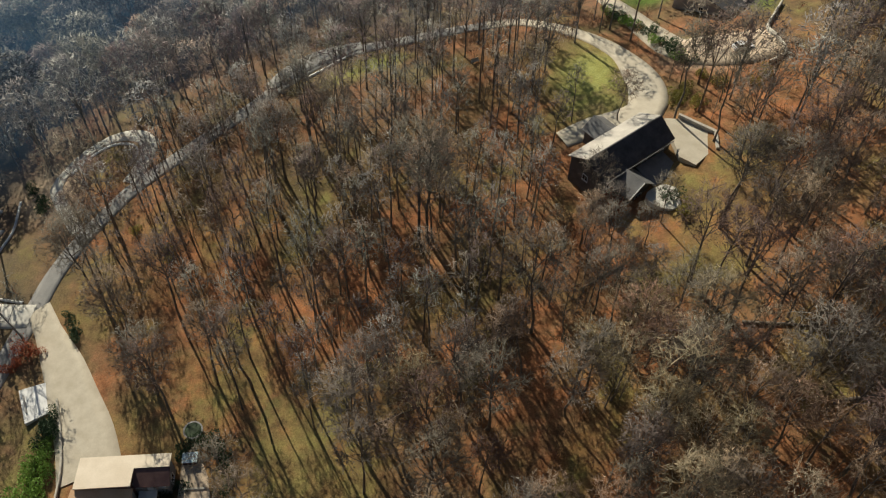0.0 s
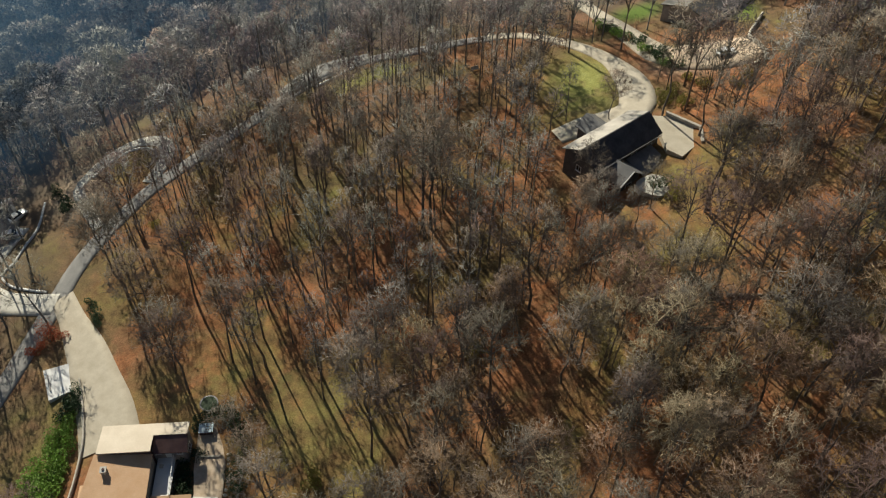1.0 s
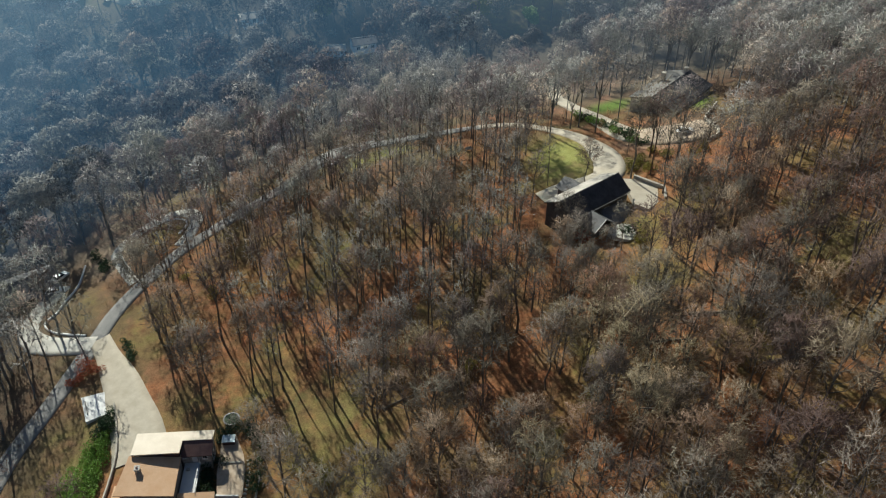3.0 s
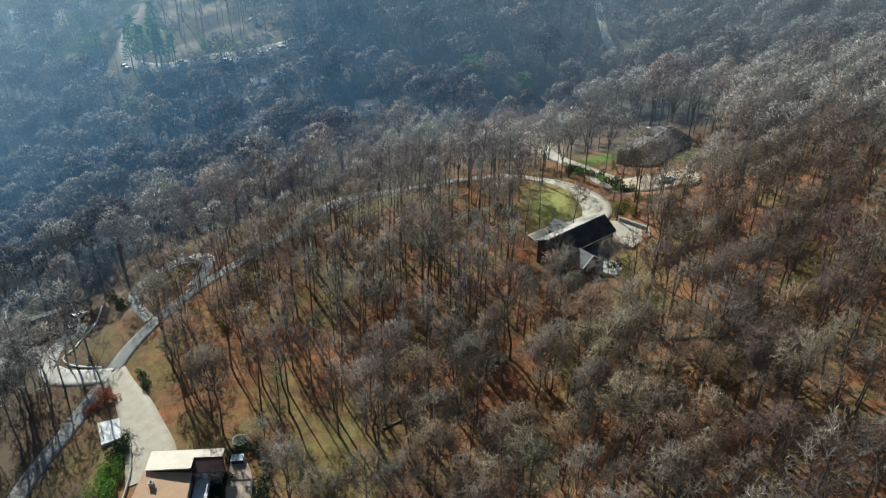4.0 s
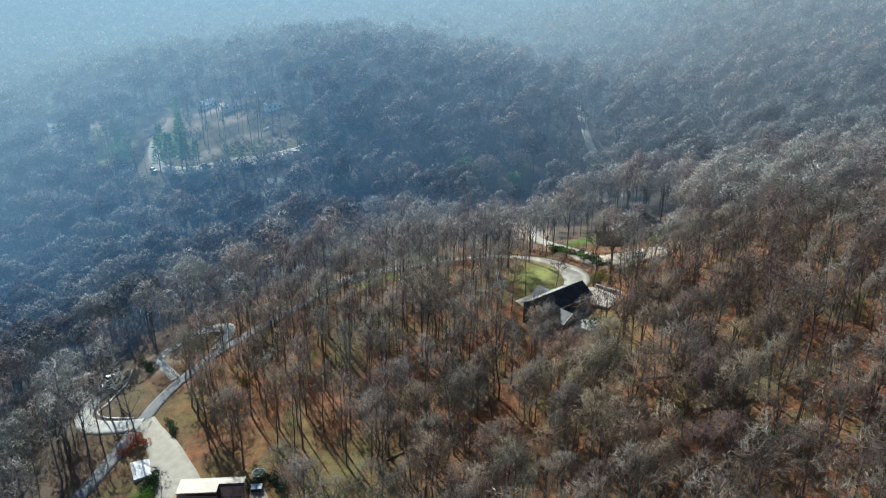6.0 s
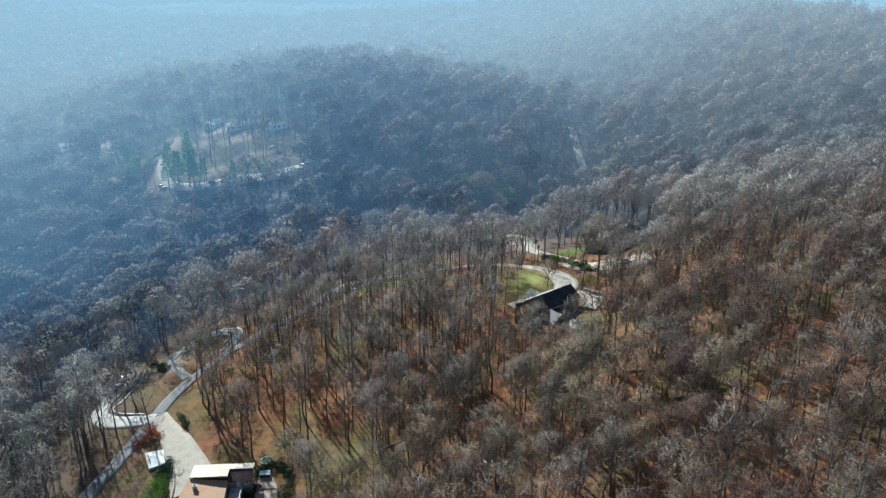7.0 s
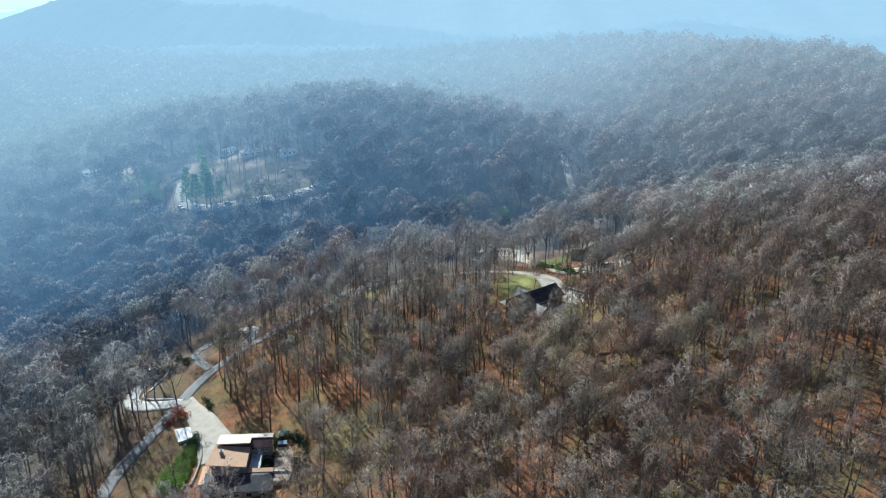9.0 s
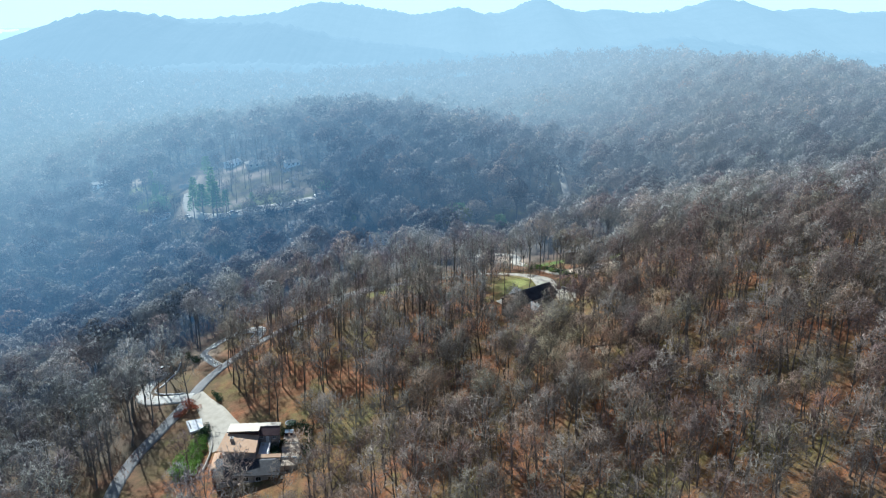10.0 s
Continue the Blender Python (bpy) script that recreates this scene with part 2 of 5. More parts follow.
# zones of the ground: x, y, radius x, radius y, turn, kind (0 dry grass, 1 green grass, 2 bare earth, 3 mown lawn)
ZONES = [
    (-42, 66, 15, 11, 0.3, 0), (-31, 50, 8, 16, 0.0, 0), (-72, 58, 9, 14, 0.1, 0), (-66, 92, 8, 12, 0.6, 0), (-85, 103, 6, 9, 0.4, 0),
    (29, 132, 8, 15, -0.2, 3), (41, 82, 9, 7, 0.2, 0), (47, 95, 6, 16, 0.0, 0), (-70, 127, 6, 4, 0.4, 0), (-18, 58, 10, 14, 0.2, 0),
    (47, 165, 8, 5, 0.6, 1), (69, 160, 4, 10, 0.0, 1), (-82, 121, 7, 9, 0.2, 2), (-71, 124.5, 8, 7, 0.2, 0), (-21.3, 139.6, 4.5, 3.0, 0.4, 3), (-13, 144, 6, 3.0, 0.3, 3), (-33, 147, 6, 3, 0.5, 0),
    # the last five pale patches here brighten the clearing in place of sunlit ground
    (-139.5, 320, 8, 21, 0.12, 2), (-84, 270, 24, 8, -0.1, 3), (-112, 322, 12, 6, 0.2, 2), (42, 258, 16, 11, 0.0, 0), (25, 248, 18, 15, 0, 0), (-132, 285, 5, 15, 0.2, 2), (-158, 300, 14, 12, 0.2, 3), (-172, 326, 10, 7, 0.2, 3), (-108, 288, 44, 36, 0.0, 0), (-180, 342, 14, 8, 0.2, 2), (-160, 390, 40, 9, 0.3, 0), (-100, 300, 26, 22, 0.0, 0), (-98, 304, 10, 7, 0.3, 2), (-119, 300, 7, 11, 0.2, 2), (-88, 281, 10, 4, 0.1, 2), (-105, 273, 9, 4, 0.2, 2), (-72, 274, 8, 5, 0.2, 2),
    (33, 190, 7, 14, 0.1, 2), (66, 292, 5, 22, 0.0, 0), (56, 137, 12, 7, 0.2, 2)]


def zone_values(x, y, kind):
    v = np.zeros_like(x)
    for zx, zy, rx, ry, a, k in ZONES:
        if k == kind:
            u, w = (x - zx) * math.cos(a) + (y - zy) * math.sin(a), -(x - zx) * math.sin(a) + (y - zy) * math.cos(a)
            v = np.maximum(v, np.clip(1.6 - 1.3 * np.hypot(u / rx, w / ry), 0, 1))
    return v


def build_ground():
    xs, ys = axis(-170, 170, 2.5, 4300), axis(-20, 330, 2.5, 4400)
    gx, gy = np.meshgrid(xs, ys)
    x, y = gx.ravel(), gy.ravel()
    v = np.stack([x, y, land(x, y)], 1)
    a = np.arange(len(x)).reshape(gx.shape)
    f = np.stack([a[:-1, :-1], a[:-1, 1:], a[1:, 1:], a[1:, :-1]], -1).reshape(-1, 4)
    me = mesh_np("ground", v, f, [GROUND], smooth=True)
    c = me.attributes.new("zone", "FLOAT_COLOR", "POINT")
    c.data.foreach_set("color", np.stack([zone_values(x, y, 0), zone_values(x, y, 1), zone_values(x, y, 2), np.ones_like(x)], 1).astype(np.float32).ravel())
    d = me.attributes.new("lawn", "FLOAT", "POINT")
    d.data.foreach_set("value", zone_values(x, y, 3).astype(np.float32))
    # mask of the greyed litter: beyond the near slope and to the left
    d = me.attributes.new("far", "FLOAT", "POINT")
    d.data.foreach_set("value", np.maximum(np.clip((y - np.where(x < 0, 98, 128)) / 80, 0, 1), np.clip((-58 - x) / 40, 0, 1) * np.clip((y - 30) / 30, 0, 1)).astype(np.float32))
    return tagged(new("ground", me), "rolling hillside covered with rust-brown fallen leaves and dry grass", "ground", kind="structure")


build_ground()


def curve_points(pts, step=2.0):
    """A smooth line through plan points, sampled evenly."""
    p = np.array(pts, float)
    q = np.vstack([2 * p[0] - p[1], p, 2 * p[-1] - p[-2]])
    out = []
    for i in range(1, len(q) - 2):
        n = max(2, int(np.linalg.norm(q[i + 1] - q[i]) / step))
        for t in np.linspace(0, 1, n, endpoint=False):
            out.append(0.5 * (2 * q[i] + (q[i + 1] - q[i - 1]) * t + (2 * q[i - 1] - 5 * q[i] + 4 * q[i + 1] - q[i + 2]) * t * t + (3 * q[i] - q[i - 1] - 3 * q[i + 1] + q[i + 2]) * t ** 3))
    return np.array(out + [p[-1]])


PAVED = []  # plan samples that trees keep clear of: x, y, radius


def ribbon(name, pts, width, mat, label, category, lift=0.12, thick=0.3, clear=0.3):
    """A paved strip laid on the land, with real edges."""
    c = curve_points(pts)
    d = np.gradient(c, axis=0)
    d /= np.linalg.norm(d, axis=1)[:, None]
    nrm = np.stack([-d[:, 1], d[:, 0]], 1)
    w = np.interp(np.linspace(0, 1, len(c)), np.linspace(0, 1, len(width)), width) if isinstance(width, tuple) else np.full(len(c), float(width))
    rows = []
    for k in np.linspace(-0.5, 0.5, 5):
        p = c + nrm * (w * k)[:, None]
        rows.append(np.column_stack([p, land(p[:, 0], p[:, 1]) + lift]))
    low = [rows[0] - (0, 0, thick), *rows, rows[-1] - (0, 0, thick)]
    v = np.concatenate(low)
    n, k = len(c), len(low)
    a = np.arange(n * k).reshape(k, n)
    f = np.stack([a[:-1, :-1], a[1:, :-1], a[1:, 1:], a[:-1, 1:]], -1).reshape(-1, 4)[:, ::-1]
    PAVED.extend((x, y, 0.5 * ww + clear) for (x, y), ww in zip(c, w))
    return tagged(new(name, mesh_np(name, v, f, [mat])), label, category, kind="structure")


ribbon("road", [(-84, 30), (-85.5, 45), (-84.5, 59), (-81.5, 70), (-79, 80), (-77, 88.5), (-75, 97), (-71.5, 104.5), (-67.5, 110.5), (-63.5, 115.5), (-58, 120), (-50, 126), (-41, 133), (-35, 139), (-29.5, 144), (-24, 147.5), (-16.8, 150), (-8, 152), (2, 155), (11, 157)],
       (4.2, 4.2, 4.4, 4.0, 3.6, 3.4, 3.4), ASPHALT, "weathered grey asphalt lane through bare woods", "road", clear=0.2)
ribbon("driveway_concrete", [(10, 157), (17.3, 157.5), (25.1, 153.5), (31.5, 147.5), (36.3, 140), (38.8, 132), (39.5, 125), (38, 119.5), (33, 117.3), (28, 116.5), (22, 114)],
       (3.2, 3.2, 3.2, 3.6, 4.2, 6.6, 7.6, 6.0, 4.5), CONCRETE, "pale concrete driveway curving round a lawn", "driveway", 0.16)
ribbon("driveway_lower", [(-76, 89.5), (-71.5, 82.5), (-67, 75.5), (-63.5, 69), (-60, 62.5), (-57.5, 56)],
       (4.5, 5, 7.0, 8.5, 10, 11), CONCRETE, "wide tan concrete driveway leading to the house", "driveway", 0.18)
ribbon("driveway_side", [(-77, 88.0), (-83, 88.8), (-90, 90.6), (-95.0, 95.0), (-96.0, 101), (-94.8, 106.5), (-93, 112)],
       (5.0, 5.2, 5.6, 4.8, 4.6, 5), PALE_CONCRETE, "bright pale concrete turning drive", "driveway", 0.2)
ribbon("driveway_loop", [(-73, 107), (-78, 114), (-82, 121), (-80.6, 126), (-77.6, 130.4), (-73, 133.2), (-68.6, 133.4), (-64.4, 131.4), (-62.2, 127.4), (-62.6, 122.6), (-64.5, 118)],
       (2.6, 2.6, 2.8, 2.8, 3.0, 3.6, 3.6), PALE_CONCRETE, "narrow looping concrete lane among trees", "driveway", 0.16)
ribbon("layby", [(-37, 139.6), (-32.5, 144.2), (-28, 147.6), (-23, 149.6), (-18, 151.2)], (3.4, 5.6, 6.2, 5.4, 3.4), ASPHALT, "pale widened layby beside a woodland lane", "layby", 0.17)
ribbon("driveway_upper", [(16, 202), (25, 206), (33, 203), (35.5, 194), (34, 182), (37, 169), (41, 157), (44.5, 146), (48, 139), (54, 138), (60, 136)],
       (4, 4, 4, 4, 4, 4, 5, 6, 8, 10), CONCRETE, "pale concrete driveway climbing to a house", "driveway", 0.16)
ribbon("courtyard", [(48, 138), (54, 136.5), (60, 136), (66.5, 137.5)], (8, 11, 12, 10), TAN_PAVING, "pale tan paved courtyard before a house", "courtyard", 0.22)


# ---- trees ----
def tube(pts, radii, sides):
    """A tapered tube along points, as arrays of vertices and triangles."""
    pts, vs = np.array(pts, float), []
    for i, p in enumerate(pts):
        d = pts[min(i + 1, len(pts) - 1)] - pts[max(i - 1, 0)]
        d /= np.linalg.norm(d) + 1e-9
        a = np.cross(d, (0.3, 0.9, 0.1)); a /= np.linalg.norm(a) + 1e-9
        b = np.cross(d, a)
        t = np.arange(sides) * 2 * math.pi / sides
        vs.append(p + radii[i] * (np.cos(t)[:, None] * a + np.sin(t)[:, None] * b))
    f = []
    for i in range(len(pts) - 1):
        for k in range(sides):
            q = (i * sides + k, i * sides + (k + 1) % sides, (i + 1) * sides + (k + 1) % sides, (i + 1) * sides + k)
            f += [(q[0], q[1], q[2]), (q[0], q[2], q[3])]
    return np.concatenate(vs), np.array(f)


def join(parts):
    vs, fs, o = [], [], 0
    for v, f in parts:
        vs.append(v); fs.append(f + o); o += len(v)
    return np.concatenate(vs), np.concatenate(fs)


def slivers(base, way, length, width, rng):
    """Thin tapering twigs, one to each row."""
    side = np.cross(way, rng.normal(size=way.shape))
    side /= np.linalg.norm(side, axis=1)[:, None] + 1e-9
    side *= (width / 2)[:, None]
    v = np.stack([base - side, base + side, base + way * length[:, None]], 1).reshape(-1, 3)
    return v, np.arange(len(v)).reshape(-1, 3)


def unit(a):
    return a / (np.linalg.norm(a, axis=-1, keepdims=True) + 1e-9)


def dome_faces(v, heart, radii):
    """Turn each sliver's face outwards, and give it the rounded crown's own normal."""
    t = v.reshape(-1, 3, 3)
    out = unit((t.mean(1) - heart) / radii)
    inward = (np.cross(t[:, 1] - t[:, 0], t[:, 2] - t[:, 0]) * out).sum(1) < 0
    t[inward] = t[inward][:, [1, 0, 2]]
    return t.reshape(-1, 3), np.repeat(unit(out + (0, 0, 0.1)), 3, 0)


def bare_tree(seed, height, spread, limbs, branches, twigs, sides=5, twig_w=0.05, clear=0.4, stub=1.0, fuzz=0, stout=1.0):
    """A leafless broadleaved tree: trunk and limbs that reach into a rounded crown of crooked branches and fine twigs."""
    rng = np.random.default_rng(seed)
    k = 6 if sides > 3 else 3
    lean = rng.normal(0, 0.045 * stout, 2)
    z = np.linspace(-0.8, height * 0.86, k)
    path = np.column_stack([lean[0] * z + rng.normal(0, 0.2 * stout, k), lean[1] * z + rng.normal(0, 0.2 * stout, k), z])
    r0 = (0.0045 + 0.006 * stout) * height
    wood = [tube(path, np.linspace(r0 * 1.15, 0.05, k), sides)]
    half = height * (1 - clear) * 0.52
    heart = np.array([lean[0] * height * 0.8, lean[1] * height * 0.8, height - half])
    radii = np.array([spread, spread, half])
    cb, cw, cl, ct = [], [], [], []
    for i in range(limbs):
        up = 1 - 1.35 * (i + rng.random()) / limbs  # from the top of the crown to below its widest part
        az = i * 2.4 + rng.normal(0, 0.35)
        ring = math.sqrt(max(0.05, 1 - up * up))
        d = np.array([math.cos(az) * ring, math.sin(az) * ring, up])
        tip = heart + d * radii * rng.uniform(0.55, 0.75) * (1 + rng.normal(0, 0.1))
        start = min(max(clear * height * 0.85, tip[2] - 0.9 * spread * ring - 1.0), height * 0.8)
        s = np.array([np.interp(start, z, path[:, c]) for c in (0, 1, 2)])
        mid = s + (tip - s) * (0.5, 0.5, 0.38) + rng.normal(0, 0.35, 3)
        rl = r0 * rng.uniform(0.28, 0.5)
        if sides > 3:
            wood.append(tube([s, mid, tip], [rl, rl * 0.6, 0.03], 3))
        else:
            cb.append(s[None]); cw.append(unit(tip - s)[None]); cl.append([np.linalg.norm(tip - s)]); ct.append([2.2 * rl])
        goal = heart + unit(np.repeat(d[None], branches, 0) + rng.normal(0, 0.42, (branches, 3))) * radii * rng.uniform(0.74, 1.02, (branches, 1)) * (1 + 0.12 * math.sin(3 * az + seed))
        bb = mid + (tip - mid) * rng.uniform(0.35, 1.0, (branches, 1))
        reach = np.linalg.norm(goal - bb, axis=1)
        knee = 0.5 * (bb + goal) + rng.normal(0, 0.13, bb.shape) * reach[:, None] + (0, 0, 0.25)
        for a, e, w in ((bb, knee, 2.0), (knee, goal, 1.4)):
            bl, bd = np.linalg.norm(e - a, axis=1), unit(e - a)
            cb.append(a); cw.append(bd); cl.append(bl * (1.12 if w > 1.8 else 1.0)); ct.append(np.full(branches, min(twig_w, 0.14) * w))
            m = twigs // 3 if w > 1.8 else twigs - twigs // 3
            tv = rng.uniform(0.15, 1.0, (branches, m))
            tb = (a[:, None] + bd[:, None] * (bl[:, None] * tv)[..., None]).reshape(-1, 3)
            out = unit((tb - heart) / radii)
            td = unit(out * 0.5 + np.repeat(bd, m, 0) * 0.25 + rng.normal(0, 0.6, tb.shape) + (0, 0, 0.12))
            cb.append(tb); cw.append(td); cl.append(rng.uniform(0.4, 1.15, len(tb)) * stub * spread / 4.8); ct.append(rng.uniform(0.6, 1.3, len(tb)) * twig_w)
    v, f = slivers(np.concatenate(cb), np.concatenate(cw), np.concatenate(cl), np.concatenate(ct), rng)
    v, normals = dome_faces(v, heart, radii)
    if fuzz:
        fv, _, fn = lobed_crown(rng, heart, radii * 0.97, fuzz, 0.85, 0.11, 7)
        v, normals = np.concatenate([v, fv]), np.concatenate([normals, fn])
        f = np.arange(len(v)).reshape(-1, 3)
    return join(wood), (v, f), normals


def lobed_crown(rng, heart, radii, twigs, length, width, lobes):
    """Fine twigs lying over a rounded crown that bulges in several lobes."""
    az = np.arange(lobes) * 2 * math.pi / (lobes - 1) + rng.normal(0, 0.25, lobes)
    centres = np.column_stack([np.cos(az) * 0.5, np.sin(az) * 0.5, rng.uniform(-0.15, 0.22, lobes)])
    centres[0] = (0.05, 0.0, 0.42)
    pick = rng.integers(0, lobes, twigs)
    d = unit(rng.normal(size=(twigs, 3)) + unit(centres[pick]) * 0.8 + (0, 0, 0.2))
    p = centres[pick] + d * 0.5 * rng.uniform(0.66, 1.0, (twigs, 1)) ** 0.5
    n = unit(unit(p) * 0.55 + d * 0.7)
    face = unit(n + rng.normal(0, 0.4, n.shape))
    b = rng.normal(size=n.shape)
    b = unit(unit(b - face * (b * face).sum(1, keepdims=True)) + n * 0.5)
    a = unit(np.cross(b, face))
    base = heart + p * radii
    ln, wd = rng.uniform(0.5, 1.4, (twigs, 1)) * length, rng.uniform(0.3, 0.7, (twigs, 1)) * width
    v = np.stack([base - a * wd, base + a * wd, base + b * ln], 1)
    return v.reshape(-1, 3), centres, np.repeat(n, 3, 0)


def domed_tree(seed, height, spread, clear, twigs, length, width, lobes=7):
    """A leafless tree further off: trunk, forking limbs and a rounded crown of fine twigs that bulges in several lobes."""
    rng = np.random.default_rng(seed)
    half = height * (1 - clear) * 0.5
    heart = np.array([rng.normal(0, 0.5), rng.normal(0, 0.5), height - half])
    radii = np.array([spread, spread, half])
    v, centres, normals = lobed_crown(rng, heart, radii, twigs, length, width, lobes)
    crown = v, np.arange(3 * twigs).reshape(-1, 3)
    k = np.linspace(-0.8, height * 0.8, 3)
    wood = [tube(np.column_stack([0 * k, 0 * k, k]), [0.011 * height, 0.008 * height, 0.04], 3)]
    for c in centres[1:1 + twigs // 90]:
        wood.append(tube([(0, 0, height * clear * rng.uniform(0.75, 1.1)), heart + c * radii], [0.11, 0.04], 3))
    return join(wood), crown, normals


def scatter(rng, x0, x1, y0, y1, gap):
    """Plan points on a jittered grid, with uneven gaps."""
    nx, ny = int((x1 - x0) / gap), int((y1 - y0) / gap)
    gx, gy = np.meshgrid(np.arange(nx), np.arange(ny))
    x = x0 + (gx + 0.5 * (gy % 2) + rng.uniform(-0.42, 0.42, gx.shape) + 0.5) * gap
    y = y0 + (gy + rng.uniform(-0.42, 0.42, gx.shape) + 0.5) * gap
    return x.ravel(), y.ravel()


# open ground without trees, and gaps cleared to fit the camera's view: x, y, radius x, radius y, turn
OPEN = [(-47, 47, 16, 18, 0), (-46, 34, 17, 17, 0), (-75, 50, 10, 20, 0), (-66, 62, 8, 15, 0.1), (-62, 73, 9, 17, 0.45), (-40, 64, 5, 5, 0), (33, 103, 15, 13, -0.3), (34, 88, 5, 4, 0), (38, 95, 9, 9, 0), (29, 132, 7, 13, -0.2), (42, 84, 6, 5, 0), (63, 152, 14, 17, -0.4), (47, 165, 8, 5, 0.6), (-102, 112, 11, 12, 0.5),
        (-84, 101, 6, 6, 0.0), (-80.5, 121, 6, 5.5, 0.3), (-79, 111.5, 5.5, 6, 0.2), (-74, 93, 6, 8, 0), (24, 234, 22, 14, 0), (14, 50, 4.5, 17, 0.25), (-139.5, 320, 9, 23, 0.12), (-132, 286, 6, 16, 0.2), (-137, 296, 8, 14, 0.1), (42, 258, 14, 9, 0), (-148, 280, 9, 7, 0), (-113, 342, 17, 8, 0.2), (-84, 264, 22, 6, -0.1), (-13, 250, 11, 8, 0.1), (27, 248, 13, 9, 0), (66, 292, 3, 22, 0.0), (-20, 222, 7, 6, 0), (-30, 52, 5, 10, 0), (119, 270, 8, 7, 0), (-128, 74, 10, 13, -0.4), (28, 97, 7, 5, 0), (62, 143, 12, 8, 0), (-180, 170, 12, 10, 0), (-67, 246, 7, 6, 0), (-118, 328, 9, 9, 0), (-204, 346, 10, 8, 0), (-80, 306, 7, 7, 0), (-160, 464, 12, 9, 0), (123, 276, 9, 20, -0.4), (71, 282, 4, 30, 0), (-28, 224, 10, 8, 0), (-28, 206, 9, 15, 0), (-13, 237, 8, 8, 0), (24, 222, 12, 14, 0), (59, 132, 10, 8, 0), (26, 238, 9, 7, 0), (-73, 20, 13, 18, 0), (-82, 34, 8, 16, 0), (-180, 150, 12, 12, 0.3), (-137, 259, 7, 7, 0), (-63, 217, 7, 6, 0), (-41, 240, 5, 4, 0),
        (-129, 290, 11, 34, 0.34), (-113, 250, 15, 11, 0), (-70, 126, 9, 8, 0), (-26, 145, 9, 5, 0.5), (66, 165, 10, 10, 0)]


def allowed(x, y, pad=0.0):
    ok = np.ones(len(x), bool)
    for zx, zy, rx, ry, a in OPEN:
        u, w = (x - zx) * math.cos(a) + (y - zy) * math.sin(a), -(x - zx) * math.sin(a) + (y - zy) * math.cos(a)
        ok &= np.hypot(u / (rx + pad), w / (ry + pad)) > 1
    p = np.array(PAVED)
    for i in range(0, len(p)):
        ok &= np.hypot(x - p[i, 0], y - p[i, 1]) > p[i, 2] + pad
    return ok & (np.abs(x) < (y + 155) * 0.54 + 12)


def woods(name, variants, x, y, seed, mat, label, low=0.8, high=1.15, bark=BARK):
    """Many trees joined into one mesh."""
    rng = np.random.default_rng(seed)
    z = land(x, y)
    vs, fs, ids, tints, ns, o = [], [], [], [], [], 0
    pick = rng.integers(0, len(variants), len(x))
    for k, (wood, crown, *domed) in enumerate(variants):
        v0, f0 = join([wood, crown])
        i0 = np.r_[np.zeros(len(wood[1]), int), np.ones(len(crown[1]), int)]
        sel = np.nonzero(pick == k)[0]
        if not len(sel):
            continue
        a, s = rng.uniform(0, 2 * math.pi, len(sel)), rng.uniform(low, high, len(sel))
        c, sn = np.cos(a) * s, np.sin(a) * s
        v = np.stack([v0[None, :, 0] * c[:, None] - v0[None, :, 1] * sn[:, None] + x[sel, None],
                      v0[None, :, 0] * sn[:, None] + v0[None, :, 1] * c[:, None] + y[sel, None],
                      v0[None, :, 2] * s[:, None] + z[sel, None]], -1).reshape(-1, 3)
        f = (f0[None] + (np.arange(len(sel)) * len(v0))[:, None, None]).reshape(-1, 3) + o
        o += len(v)
        if domed:
            n0 = np.concatenate([np.zeros((len(wood[0]), 3)), domed[0]])
            cu, su = np.cos(a)[:, None], np.sin(a)[:, None]
            ns.append(np.stack([n0[None, :, 0] * cu - n0[None, :, 1] * su, n0[None, :, 0] * su + n0[None, :, 1] * cu, np.repeat(n0[None, :, 2], len(sel), 0)], -1).reshape(-1, 3))
        vs.append(v); fs.append(f); ids.append(np.tile(i0, len(sel))); tints.append(np.repeat(rng.random(len(sel)), len(v0)))
    me = mesh_np(name, np.concatenate(vs), np.concatenate(fs), [bark, mat], np.concatenate(ids), np.concatenate(tints), True, np.concatenate(ns) if ns else None)
    return tagged(new(name, me), label, "woods", kind="stuff")


SHAPES = [(22, 4.9, 0.46), (25, 4.6, 0.52), (19, 5.0, 0.42), (23, 4.0, 0.54), (21, 5.6, 0.42), (17, 4.2, 0.44), (24, 5.2, 0.50), (20, 3.6, 0.50)]
NEAR = [bare_tree(10 + i, h, s, 11, 8, 15, 5, 0.066, c, 1.0, 330) for i, (h, s, c) in enumerate(SHAPES)]
NEXT = [domed_tree(30 + i, h, s * 1.1, c - 0.04, 560, 1.15, 0.17) for i, (h, s, c) in enumerate(SHAPES)]
EDGE = [bare_tree(20 + i, h, s, 9, 6, 10, 5, 0.08, c, 1.1, 260) for i, (h, s, c) in enumerate(SHAPES)]
THICK = [domed_tree(80 + i, h * 0.92, s * 1.2, c - 0.06, 720, 1.05, 0.25) for i, (h, s, c) in enumerate(SHAPES)]
MIDDLE = [domed_tree(40 + i, h * 0.92, s * 1.15, c - 0.08, 190, 1.9, 0.52) for i, (h, s, c) in enumerate(SHAPES)]
FAR = [domed_tree(60 + i, h * 0.95, s * 1.3, c - 0.1, 44, 2.9, 1.5) for i, (h, s, c) in enumerate(SHAPES[:6])]

